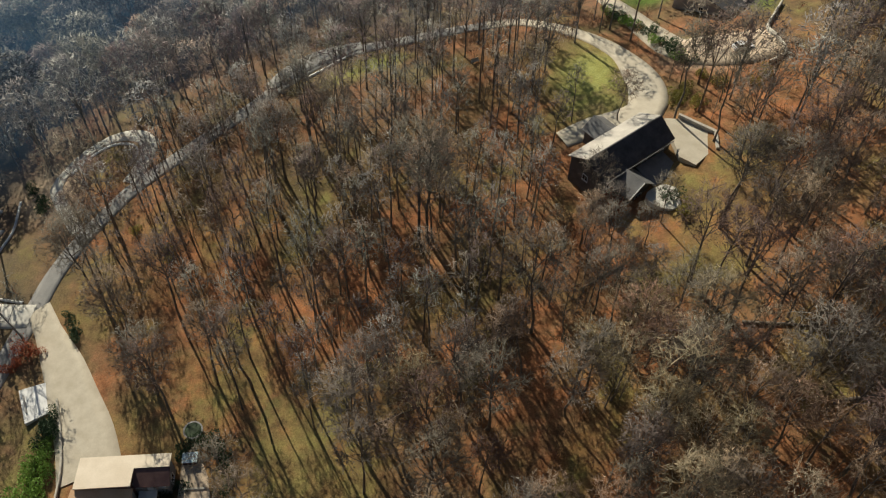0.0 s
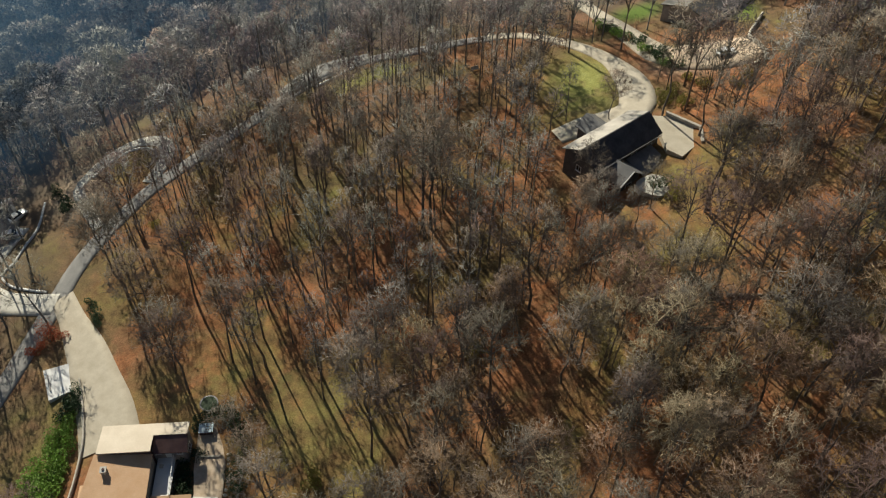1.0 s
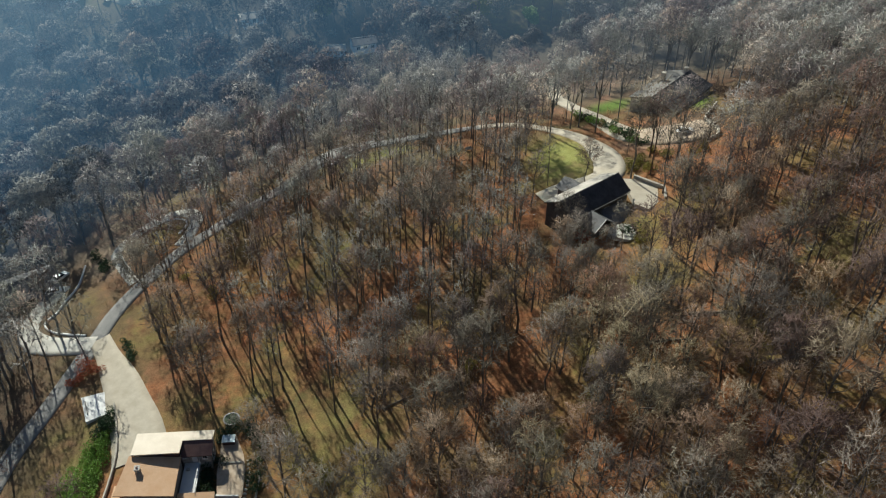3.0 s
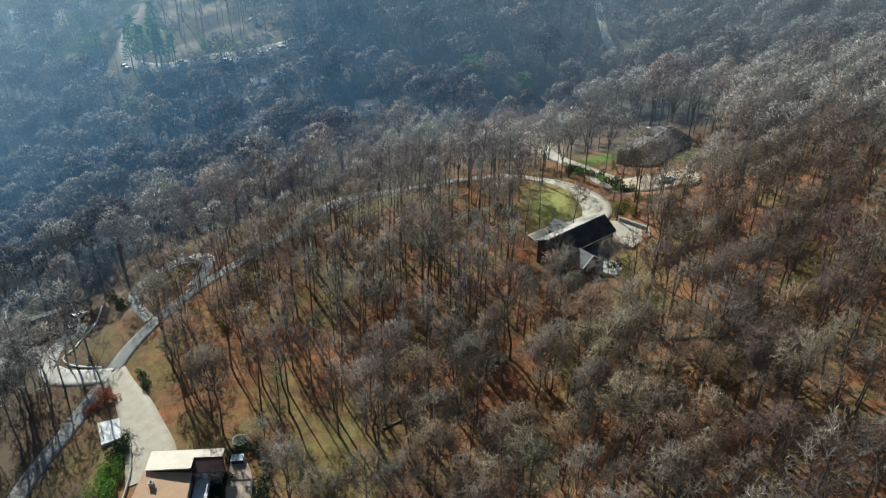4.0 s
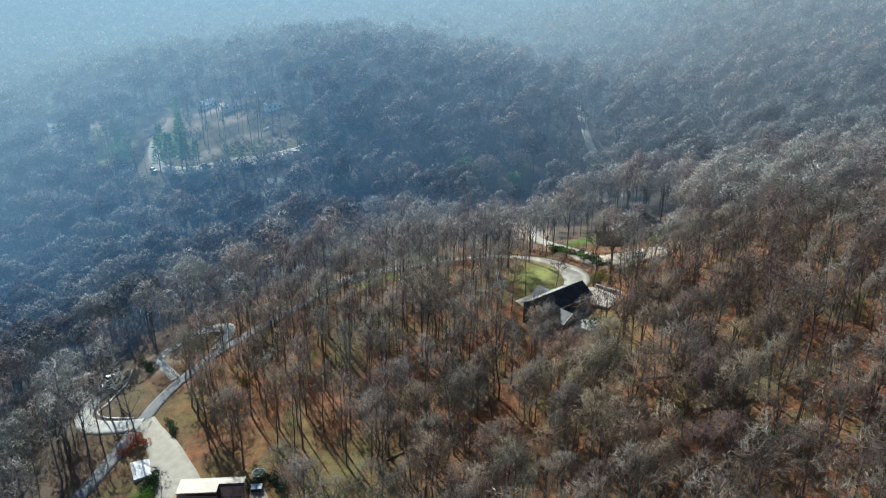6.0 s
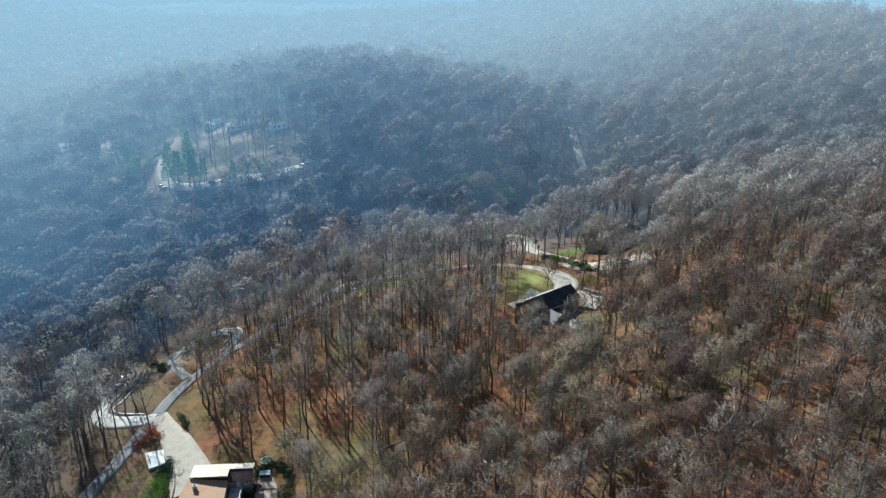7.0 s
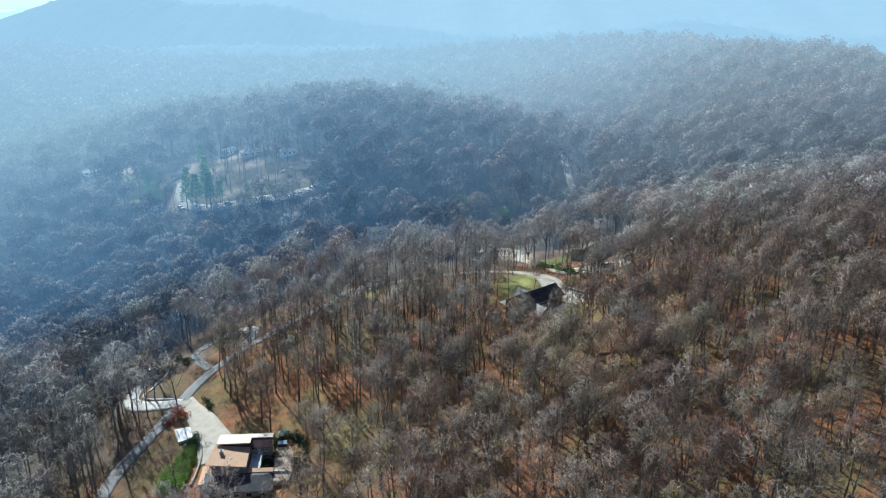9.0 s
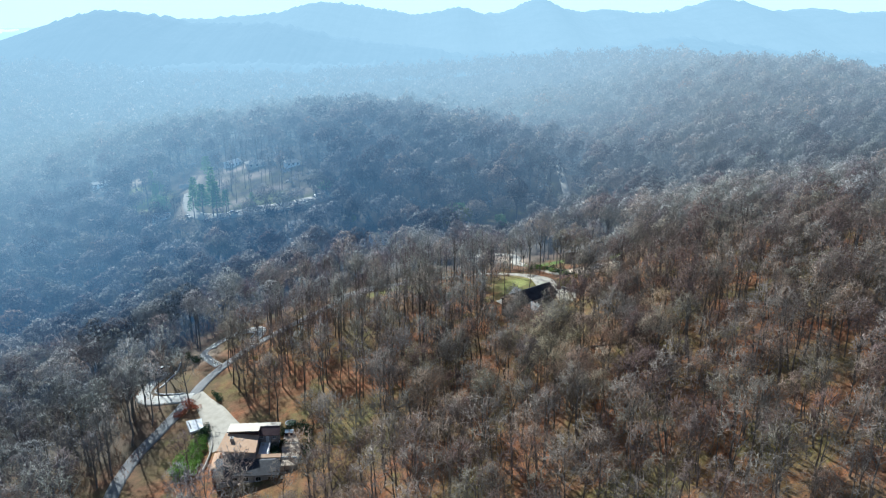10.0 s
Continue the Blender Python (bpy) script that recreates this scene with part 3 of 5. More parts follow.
SLIM = [bare_tree(90 + i, h, s, 8, 5, 9, 5, 0.065, c, 1.0, 120, 0.6) for i, (h, s, c) in enumerate(((22, 2.7, 0.5), (24, 3.1, 0.52), (20, 2.5, 0.46), (23, 3.3, 0.5), (18, 2.6, 0.48)))]

rng = np.random.default_rng(5)
px, py = scatter(rng, -215, 235, -24, 200, 6.1)
thin = np.exp(-(((px + 42) / 26) ** 2 + ((py - 82) / 34) ** 2)) + 0.7 * np.exp(-(((px - 55) / 14) ** 2 + ((py - 88) / 22) ** 2)) + np.exp(-(((px - 56) / 15) ** 2 + ((py - 132) / 14) ** 2)) + 0.8 * np.exp(-(((px + 88) / 14) ** 2 + ((py - 110) / 22) ** 2)) + 1.3 * np.exp(-(((px + 24) / 13) ** 2 + ((py - 52) / 16) ** 2)) + 1.2 * np.exp(-(((px + 78) / 16) ** 2 + ((py - 50) / 26) ** 2)) + 1.35 * np.exp(-(((px - 22) / 22) ** 2 + ((py - 193) / 15) ** 2))
ok = allowed(px, py) & (rng.random(len(px)) > 0.62 * thin)
px, py = px[ok], py[ok]
# the wood is thicker in the hollow below the dark-roofed house
hx, hy = scatter(rng, -18, 66, 30, 98, 9.6)
ok = allowed(hx, hy) & (np.hypot((hx - 24) / 42, (hy - 64) / 34) < 1)
px, py = np.r_[px, hx[ok]], np.r_[py, hy[ok]]
# tall slim trees stand close together on the slope below the lane


def in_poles(x, y):
    return np.hypot((x + 17) / 46, (y - 104) / 44) + 0.1 * np.sin(x * 0.2) * np.cos(y * 0.17) < 1


sx, sy = scatter(rng, -66, 34, 58, 152, 5.2)
ok = allowed(sx, sy) & in_poles(sx, sy) & (rng.random(len(sx)) > 0.8 * np.exp(-(((sx + 46) / 19) ** 2 + ((sy - 74) / 20) ** 2)))
keep = ~in_poles(px, py) | (rng.random(len(px)) < 0.12)
slim = np.r_[np.zeros(keep.sum(), bool), np.ones(ok.sum(), bool)]
px, py = np.r_[px[keep], sx[ok]], np.r_[py[keep], sy[ok]]
valley_side = (px < -88 + rng.normal(0, 6, len(px))) & (py > 118 + rng.normal(0, 8, len(px))) | (py > 168 + rng.normal(0, 12, len(px))) & (px < -45 + rng.normal(0, 12, len(px)))
near = (np.abs(px + 3) < 66) & (py > 28) & (py < 128) & ~valley_side
order = np.nonzero(near)[0]
order = order[np.argsort(np.hypot(px[order], py[order] - 60), kind="stable")][:300]
bare = [(mesh_np("trunk", *wood, [BARK], smooth=True), mesh_np("crown", *crown, [twig], smooth=True, normals=nn), mesh_np("crown", *crown, [OAK_TWIGS], smooth=True, normals=nn)) for group, twig in ((NEAR, TWIGS), (SLIM, POLE_TWIGS)) for wood, crown, nn in group]
for i in order:
    tm, cm, om = bare[rng.integers(8, 13) if slim[i] else rng.integers(0, 8)]
    oak = not slim[i] and rng.random() < (0.62 if px[i] > 12 and py[i] < 66 else 0.1)
    if oak:
        tree = tagged(new("tree"), "broad leafless oak with pale tan twigs on the slope", "tree", "bare trees on the slope")
    elif slim[i]:
        tree = tagged(new("tree"), "tall slim leafless tree with a narrow grey-brown crown", "tree", "bare trees on the slope")
    else:
        tree = tagged(new("tree"), "tall leafless grey-brown tree standing in fallen leaves", "tree", "bare trees on the slope")
    s = rng.uniform(0.72, 1.14) * (0.7 if abs(px[i] - 27) < 9 and 68 < py[i] < 102 else 1.0)  # lower trees before the dark-roofed house
    tree.matrix_basis = pose(px[i], py[i], float(land(px[i], py[i])), 0, 0, rng.uniform(0, 360)) @ Matrix.Diagonal((s, s, s * rng.uniform(0.9, 1.08), 1))
    for nm, me in (("trunk", tm), ("crown", om if oak else cm)):
        ob = new(nm, me)
        ob.parent = tree
for x, y, k, sc, turn in ((-55, 80.5, 4, 1.0, 10), (-31.9, 68.3, 1, 0.95, 80), (-38, 69.9, 3, 0.9, 140), (-47, 83.2, 0, 1.05, 200), (-64, 91.9, 6, 0.95, 260), (-58, 81.6, 2, 0.8, 30), (32.7, 117.6, 5, 0.75, 60), (45.1, 88.5, 6, 1.0, 120), (27.5, 90.5, 4, 0.6, 200), (33.0, 87.0, 2, 0.55, 20), (25.8, 97.2, 4, 0.62, 150), (36.4, 91.5, 0, 0.55, 310),
                          (-4.4, 91.5, 1, 1.25, 0), (-3.0, 93.5, 6, 1.15, 170), (-33, 52, 4, 0.8, 320), (-29, 47, 2, 0.85, 45), (-90.5, 96, 3, 0.8, 75)):
    tree = tagged(new("tree"), "tall leafless grey-brown tree standing at a clearing's edge", "tree", "bare trees on the slope")
    tree.matrix_basis = pose(x, y, float(land(x, y)), 0, 0, turn) @ Matrix.Diagonal((sc, sc, sc, 1))
    for nm, me in (("trunk", bare[k][0]), ("crown", bare[k][1])):
        ob = new(nm, me)
        ob.parent = tree
rest = np.ones(len(px), bool)
rest[order] = False
rest &= ~valley_side
woods("woodland_poles", SLIM, px[rest & slim], py[rest & slim], 24, RIDGE_TWIGS, "close-standing slim leafless trees on the slope", 0.75, 1.12)
rest &= ~slim
front = (py < 105) & (np.abs(px) < 95)
inner = (np.abs(px + 3) < 70) & (py > 26)
woods("woodland", NEAR, px[rest & front & inner], py[rest & front & inner], 6, WOOD_TWIGS, "dense leafless grey-brown winter woodland on the slopes", 0.72, 1.14)
lower = rest & front & ~inner & (px < -52 + rng.normal(0, 4, len(px)))
woods("woodland_lower", EDGE, px[lower], py[lower], 28, RIDGE_TWIGS, "leafless ash-grey trees beside the lower lane", 0.72, 1.14, GREY_BARK)
outer = rest & front & ~inner & ~lower
woods("woodland_edge", EDGE, px[outer], py[outer], 26, WOOD_TWIGS, "leafless grey-brown woodland round the slope", 0.72, 1.14)
back = rest & ~front & (py - np.where(px < 40, 0.22 * px, 16 - 0.18 * px) > 116 + rng.normal(0, 15, len(px)))
below = rest & ~back & (px < -86 + rng.normal(0, 4, len(px)))
front &= ~below
side = rest & ~front & ~back & ~below
# takes the darker valley twigs, so its shade comes from the colour
woods("woodland_below", NEXT, px[below], py[below], 22, VALLEY_TWIGS, "leafless woodland below the lane, coloured darker for its shade", 0.7, 1.1, GREY_BARK)
woods("woodland_beside", NEXT, px[side], py[side], 9, WOOD_TWIGS, "leafless grey-brown woodland beside the houses", 0.75, 1.14)
brow = back & (px < 42) & (py > 152)
back &= ~brow
# trees shortened here to keep the valley houses in the camera's view
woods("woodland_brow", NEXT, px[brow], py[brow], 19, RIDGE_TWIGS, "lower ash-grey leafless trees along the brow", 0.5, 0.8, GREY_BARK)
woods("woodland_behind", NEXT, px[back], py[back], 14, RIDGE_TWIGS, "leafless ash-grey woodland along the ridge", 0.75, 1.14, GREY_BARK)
# ---- saplings and brush under the trees ----
def sapling(seed):
    rng = np.random.default_rng(seed)
    h, n = rng.uniform(2.5, 4.5), 26
    base = np.column_stack([rng.normal(0, 0.5, n), rng.normal(0, 0.5, n), rng.uniform(0, 0.55, n) * h])
    way = unit(np.column_stack([rng.normal(0, 0.45, n), rng.normal(0, 0.45, n), np.ones(n)]))
    return tube([(0, 0, -0.2), (rng.normal(0, 0.1), rng.normal(0, 0.1), h)], [0.04, 0.01], 3), slivers(base, way, rng.uniform(0.35, 0.6, n) * h, rng.uniform(0.05, 0.1, n), rng)


YOUNG = [bare_tree(220 + i, h, sp, 6, 4, 8, 3, 0.07, 0.2) for i, (h, sp) in enumerate(((9, 2.6), (11, 2.8), (8, 2.4), (12, 3.0)))]
bx, by = scatter(rng, -70, 150, 8, 150, 5.4)
ok = allowed(bx, by, 0.5) & ((bx > -24) | (by > 92)) & (rng.random(len(bx)) < 0.28 + 0.7 * (np.hypot((bx - 20) / 40, (by - 70) / 34) < 1))
for kind in (0, 1, 2, 3):
    ok &= zone_values(bx, by, kind) < 0.15
woods("understorey", YOUNG, bx[ok], by[ok], 23, UNDER_TWIGS, "young leafless brown trees beneath the taller ones", 0.7, 1.15)
SAPLINGS = [sapling(200 + i) for i in range(6)]
bx, by = scatter(rng, -120, 190, 5, 175, 3.6)
dense = np.sin(bx * 0.11 + 1.3 * np.sin(by * 0.07)) + np.sin(by * 0.13 + 2.0 * np.sin(bx * 0.05)) + rng.normal(0, 0.5, len(bx))
ok = allowed(bx, by, -2.0) & (dense > 0.15)
for kind in (0, 1, 2, 3):
    ok &= zone_values(bx, by, kind) < 0.15
woods("brushwood", SAPLINGS, bx[ok], by[ok], 21, BRUSH, "thin red-brown saplings and brush among the trees", 0.6, 1.3)
vx, vy = scatter(rng, -340, 340, 200, 545, 7.7)
thin = np.zeros(len(vx))
for tx, ty, rx, ry, a in ((-110, 288, 42, 34, 0.25), (-95, 252, 30, 9, 0.75), (-143, 298, 16, 28, 0.9), (-27, 212, 11, 13, 0.7), (-13, 234, 11, 13, 0.65), (26, 234, 14, 12, 0.75), (70, 300, 8, 44, 0.7), (134, 298, 14, 16, 0.7), (-205, 325, 40, 30, 0.4), (36, 205, 14, 16, 0.7)):
    thin = np.maximum(thin, a * np.clip(1.5 - np.hypot((vx - tx) / rx, (vy - ty) / ry), 0, 1))
ok = allowed(vx, vy) & (rng.random(len(vx)) > thin)
vx, vy = np.r_[px[valley_side], vx[ok]], np.r_[py[valley_side], vy[ok]]
depth = vy + rng.normal(0, 14, len(vx))
near_far = depth < 345
airy = near_far & ((np.hypot((vx + 104) / 46, (vy - 284) / 40) < 1) | (np.hypot((vx - 62) / 26, (vy - 262) / 24) < 1))
near_far &= ~airy
woods("backdrop_clearing_trees", SLIM, vx[airy], vy[airy], 27, VALLEY_TWIGS, "hazy slim leafless trees standing about a valley clearing", 0.7, 1.05)
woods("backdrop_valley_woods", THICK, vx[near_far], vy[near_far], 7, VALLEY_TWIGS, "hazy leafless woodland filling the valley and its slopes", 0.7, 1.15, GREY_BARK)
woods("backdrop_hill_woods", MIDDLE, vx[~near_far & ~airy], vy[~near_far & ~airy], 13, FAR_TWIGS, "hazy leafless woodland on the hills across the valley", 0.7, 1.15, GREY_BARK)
# clumps added to cover the dark gaps between trees with haze tone
GAP_CLUMPS = [domed_tree(180 + i, 4.2, 3.6, 0.05, 26, 2.4, 0.9, 4) for i in range(4)]
ux, uy = scatter(rng, -330, 330, 212, 400, 9.0)
ok = allowed(ux, uy) & (np.hypot((ux + 110) / 36, (uy - 285) / 29) + rng.normal(0, 0.12, len(ux)) > 1)
ok &= (uy > 232) | (ux < 45)
for kind in (2, 3):
    ok &= zone_values(ux, uy, kind) < 0.2
woods("backdrop_scrub", GAP_CLUMPS, ux[ok], uy[ok], 16, VALLEY_TWIGS, "hazy twig clumps filling dark gaps below the valley woods", 0.6, 1.2, GREY_BARK)
px, py = scatter(rng, -800, 800, 535, 1490, 11.6)
ok = allowed(px, py) & (rng.random(len(px)) < np.where(py > 800, 0.42, 1.0))
crest = ok & (py < 760) & (px > 20)
ok &= ~crest
FINE = [domed_tree(260 + i, h * 0.95, s * 1.3, c - 0.1, 110, 1.9, 0.8) for i, (h, s, c) in enumerate(SHAPES[:6])]
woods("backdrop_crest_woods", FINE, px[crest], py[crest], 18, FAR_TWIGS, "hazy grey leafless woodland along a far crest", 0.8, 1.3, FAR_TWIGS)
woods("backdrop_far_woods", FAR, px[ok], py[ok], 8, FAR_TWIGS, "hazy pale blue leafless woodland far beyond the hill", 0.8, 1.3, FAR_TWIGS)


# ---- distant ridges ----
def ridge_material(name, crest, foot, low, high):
    """Wooded slopes with deep haze put in as a glow, paler towards the foot."""
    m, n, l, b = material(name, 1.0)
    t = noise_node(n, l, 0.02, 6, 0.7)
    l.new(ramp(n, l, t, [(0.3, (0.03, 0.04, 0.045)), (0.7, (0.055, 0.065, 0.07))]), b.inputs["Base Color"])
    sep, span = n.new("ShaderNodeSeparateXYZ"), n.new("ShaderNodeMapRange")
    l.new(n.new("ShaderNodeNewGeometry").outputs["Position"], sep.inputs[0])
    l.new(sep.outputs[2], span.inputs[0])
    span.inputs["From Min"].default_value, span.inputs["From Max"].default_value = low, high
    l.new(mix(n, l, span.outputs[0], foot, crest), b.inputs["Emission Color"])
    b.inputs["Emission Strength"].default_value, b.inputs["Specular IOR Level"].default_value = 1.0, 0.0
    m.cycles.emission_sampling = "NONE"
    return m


def ridge(dist, base, crests, mat, seed, label):
    """A long far hill with a wavy crest and wooded, uneven slopes."""
    x = np.linspace(-1.0, 1.0, 900) * dist * 0.85
    top = np.full_like(x, base, dtype=float)
    for cx, w, a in crests:
        top += a * np.exp(-((x / dist - cx) / w) ** 2)
    rng = np.random.default_rng(seed)
    for k in range(5):
        top += 1.6 * np.sin(x / dist * (23 + 17 * k) + rng.uniform(0, 6)) / (1 + 0.5 * k)
    top += 0.5 * np.convolve(rng.normal(0, 1, len(x) + 20), np.hanning(21), "valid")
    crowns = 2.2 * np.abs(np.convolve(rng.normal(0, 1, len(x) + 4), (0.3, 0.8, 1.0, 0.8, 0.3), "valid"))
    rows = []
    for t in np.linspace(0, 1, 14):
        y = dist - dist * 0.36 * (1 - t) + 0.02 * dist * np.sin(x / dist * 30 + 4 * t)
        rows.append(np.stack([x, y, -160 + (top + 160) * math.sin(t * math.pi / 2) ** 0.9 + (crowns if t == 1 else rng.normal(0, 0.8, len(x)))], 1))
    rows.append(np.stack([x, np.full_like(x, dist * 1.08), np.full_like(x, -160)], 1))
    a = np.arange(len(rows) * len(x)).reshape(len(rows), len(x))
    f = np.stack([a[:-1, :-1], a[:-1, 1:], a[1:, 1:], a[1:, :-1]], -1).reshape(-1, 4)
    return tagged(new("backdrop_ridge", mesh_np("backdrop_ridge", np.concatenate(rows), f, [mat], smooth=True)), label, "hills", kind="structure")


# glow colour that stands for mist at the ridges' feet
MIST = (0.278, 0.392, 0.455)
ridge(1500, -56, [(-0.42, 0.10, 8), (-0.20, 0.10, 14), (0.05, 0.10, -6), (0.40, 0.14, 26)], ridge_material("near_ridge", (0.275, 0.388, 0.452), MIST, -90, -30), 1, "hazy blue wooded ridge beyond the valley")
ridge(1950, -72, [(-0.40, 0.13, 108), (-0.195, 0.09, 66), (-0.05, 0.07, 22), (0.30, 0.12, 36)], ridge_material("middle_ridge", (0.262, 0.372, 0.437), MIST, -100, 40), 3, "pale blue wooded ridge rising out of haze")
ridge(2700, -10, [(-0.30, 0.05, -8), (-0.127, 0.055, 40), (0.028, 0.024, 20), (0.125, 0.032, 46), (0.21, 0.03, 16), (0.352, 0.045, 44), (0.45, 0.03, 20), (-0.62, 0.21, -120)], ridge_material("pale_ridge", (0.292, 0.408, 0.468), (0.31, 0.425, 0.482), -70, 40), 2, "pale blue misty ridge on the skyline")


def haze_bank():
    """A glowing wall added in place of bright horizon haze, far behind the last ridge."""
    a = np.linspace(-1.2, 1.2, 80)
    rows = [np.stack([4300 * np.sin(a), 4300 * np.cos(a), np.full_like(a, z)], 1) for z in (-120, 60, 260)]
    g = np.arange(240).reshape(3, 80)
    f = np.stack([g[:-1, :-1], g[:-1, 1:], g[1:, 1:], g[1:, :-1]], -1).reshape(-1, 4)
    m, n, l, b = material("horizon_glow", 1.0)
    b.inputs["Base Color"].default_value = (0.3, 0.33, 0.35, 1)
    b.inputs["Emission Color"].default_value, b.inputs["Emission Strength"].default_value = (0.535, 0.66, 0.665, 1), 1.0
    return tagged(new("backdrop_horizon", mesh_np("backdrop_horizon", np.concatenate(rows), f, [m], smooth=True)), "glowing backdrop wall in place of bright horizon haze", "sky", kind="structure")


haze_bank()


def plain():
    """A pale plain with low buildings beyond the ridges, its haze put in as a glow."""
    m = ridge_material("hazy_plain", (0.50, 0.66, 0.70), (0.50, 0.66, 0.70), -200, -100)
    tagged(part("backdrop_plain", box_bm((-3400, 3400, 2900, 4290, -152, -140)), m, None), "pale hazy plain beyond the ridges", "plain", kind="structure")
    rng = np.random.default_rng(77)
    town = []
    for i in range(140):
        x, y, w = rng.uniform(-2500, -900), rng.uniform(2950, 4000), rng.uniform(14, 46)
        town.append((x, x + w, y, y + rng.uniform(15, 40), -142, -140 + rng.uniform(4, 12)))
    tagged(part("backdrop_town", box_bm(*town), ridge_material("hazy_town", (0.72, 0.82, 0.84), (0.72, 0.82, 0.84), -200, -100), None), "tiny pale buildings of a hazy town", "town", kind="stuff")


# ---- building helpers ----
def part(name, bm, mat, parent, label=""):
    me = bpy.data.meshes.new(name)
    bm.normal_update()
    bm.to_mesh(me)
    bm.free()
    me.materials.append(mat)
    ob = new(name, me)
    ob.parent = parent
    return tagged(ob, label) if label else ob


def box_bm(*boxes, bevel=0.0):
    """One bmesh of boxes given as x0, x1, y0, y1, z0, z1."""
    bm = bmesh.new()
    for x0, x1, y0, y1, z0, z1 in boxes:
        m = Matrix.Translation(((x0 + x1) / 2, (y0 + y1) / 2, (z0 + z1) / 2)) @ Matrix.Diagonal((x1 - x0, y1 - y0, z1 - z0, 1))
        bmesh.ops.create_cube(bm, size=1, matrix=m)
    if bevel:
        bmesh.ops.bevel(bm, geom=bm.edges[:], offset=bevel, segments=1, affect="EDGES")
    return bm


def slab_bm(*slabs, thick=0.18):
    """One bmesh of sloping slabs: each is a ring of corners of the top face; the slab hangs below it."""
    bm = bmesh.new()
    for ring in slabs:
        a = [bm.verts.new(p) for p in ring]
        b = [bm.verts.new((p[0], p[1], p[2] - thick)) for p in ring]
        bm.faces.new(a)
        bm.faces.new(b[::-1])
        for i in range(len(ring)):
            j = (i + 1) % len(ring)
            bm.faces.new((a[i], b[i], b[j], a[j]))
    bmesh.ops.recalc_face_normals(bm, faces=bm.faces[:])
    return bm


def ring_bm(ring, z0, z1):
    """An upright prism over a plan polygon."""
    bm = bmesh.new()
    a = [bm.verts.new((x, y, z1)) for x, y in ring]
    b = [bm.verts.new((x, y, z0)) for x, y in ring]
    bm.faces.new(a)
    bm.faces.new(b[::-1])
    for i in range(len(ring)):
        j = (i + 1) % len(ring)
        bm.faces.new((a[i], b[i], b[j], a[j]))
    bmesh.ops.recalc_face_normals(bm, faces=bm.faces[:])
    return bm


def window_part(parent, x, y, z, w, h, face, frame_mat):
    """A window proud of a wall: frame, sill and panes; face: 's', 'n', 'e' or 'w'."""
    turn = {"s": 0, "e": 90, "n": 180, "w": 270}[face]
    win = part("window", box_bm((-w / 2, -w / 2 + 0.09, -0.07, 0.02, -h / 2, h / 2), (w / 2 - 0.09, w / 2, -0.07, 0.02, -h / 2, h / 2),
                                (-w / 2 + 0.09, w / 2 - 0.09, -0.07, 0.02, h / 2 - 0.09, h / 2), (-w / 2 + 0.09, w / 2 - 0.09, -0.07, 0.02, -h / 2, -h / 2 + 0.09), (-0.03, 0.03, -0.06, 0.02, -h / 2 + 0.09, h / 2 - 0.09)), frame_mat, parent)
    win.matrix_basis = pose(x, y, z, 0, 0, turn)
    for sx in (-1, 1):
        pane = part("pane", box_bm((min(sx * 0.03, sx * (w / 2 - 0.09)), max(sx * 0.03, sx * (w / 2 - 0.09)), -0.03, 0.0, -h / 2 + 0.09, h / 2 - 0.09)), GLASS, win)
    part("sill", box_bm((-w / 2 - 0.08, w / 2 + 0.08, -0.16, 0.0, -h / 2 - 0.08, -h / 2)), frame_mat, win)
    return win


def glass_material():
    m, n, l, b = material("dark_window_glass", 0.05)
    b.inputs["Base Color"].default_value = (0.02, 0.025, 0.03, 1)
    b.inputs["Specular IOR Level"].default_value = 0.8
    return painted_haze(m)


GLASS = glass_material()
CREAM_ROOF = surface("cream_roofing", (0.56, 0.46, 0.34), (0.64, 0.54, 0.42), 0.35, 6.0, 0.55, 0.1, 0.15)
ORANGE_ROOF = surface("terracotta_shingles", (0.70, 0.43, 0.25), (0.77, 0.51, 0.32), 0.5, 9.0, 0.85, 0.3, 0.25)
BROWN_WALL = surface("dark_brown_siding", (0.085, 0.045, 0.045), (0.13, 0.07, 0.065), 0.6, 10.0, 0.8, 0.2)
BROWN_ROOF = surface("plum_brown_roof", (0.12, 0.06, 0.06), (0.18, 0.10, 0.09), 0.6, 10.0, 0.8, 0.2)
SLATE_ROOF = surface("dark_slate_shingles", (0.15, 0.15, 0.155), (0.22, 0.215, 0.215), 0.5, 7.0, 0.5, 0.3, 0.4)
# shade put into the shingle colour, for roof slopes turned from the sun
SHADED_ROOF = surface("shaded_shingles", (0.058, 0.058, 0.064), (0.112, 0.11, 0.118), 0.6, 7.0, 0.8, 0.4, 0.4)
GREY_ROOF = surface("grey_shingles", (0.20, 0.19, 0.18), (0.28, 0.27, 0.25), 0.5, 7.0, 0.85, 0.4, 0.4)
GREY_WALL = surface("grey_stucco", (0.32, 0.30, 0.29), (0.42, 0.40, 0.38), 0.6, 10.0, 0.9, 0.2)
PALE_ROOF = surface("pale_shingles", (0.46, 0.42, 0.37), (0.58, 0.54, 0.48), 0.5, 7.0, 0.7, 0.3, 0.3)
WHITE_PAINT = surface("white_paint", (0.74, 0.74, 0.74), (0.82, 0.82, 0.81), 0.8, 10.0, 0.6, 0.1, 0.12)
# siding darkened in colour to carry the shade on house fronts
SHADED_WALL = surface("shaded_siding", (0.09, 0.085, 0.085), (0.15, 0.14, 0.135), 0.6, 10.0, 0.85, 0.2)
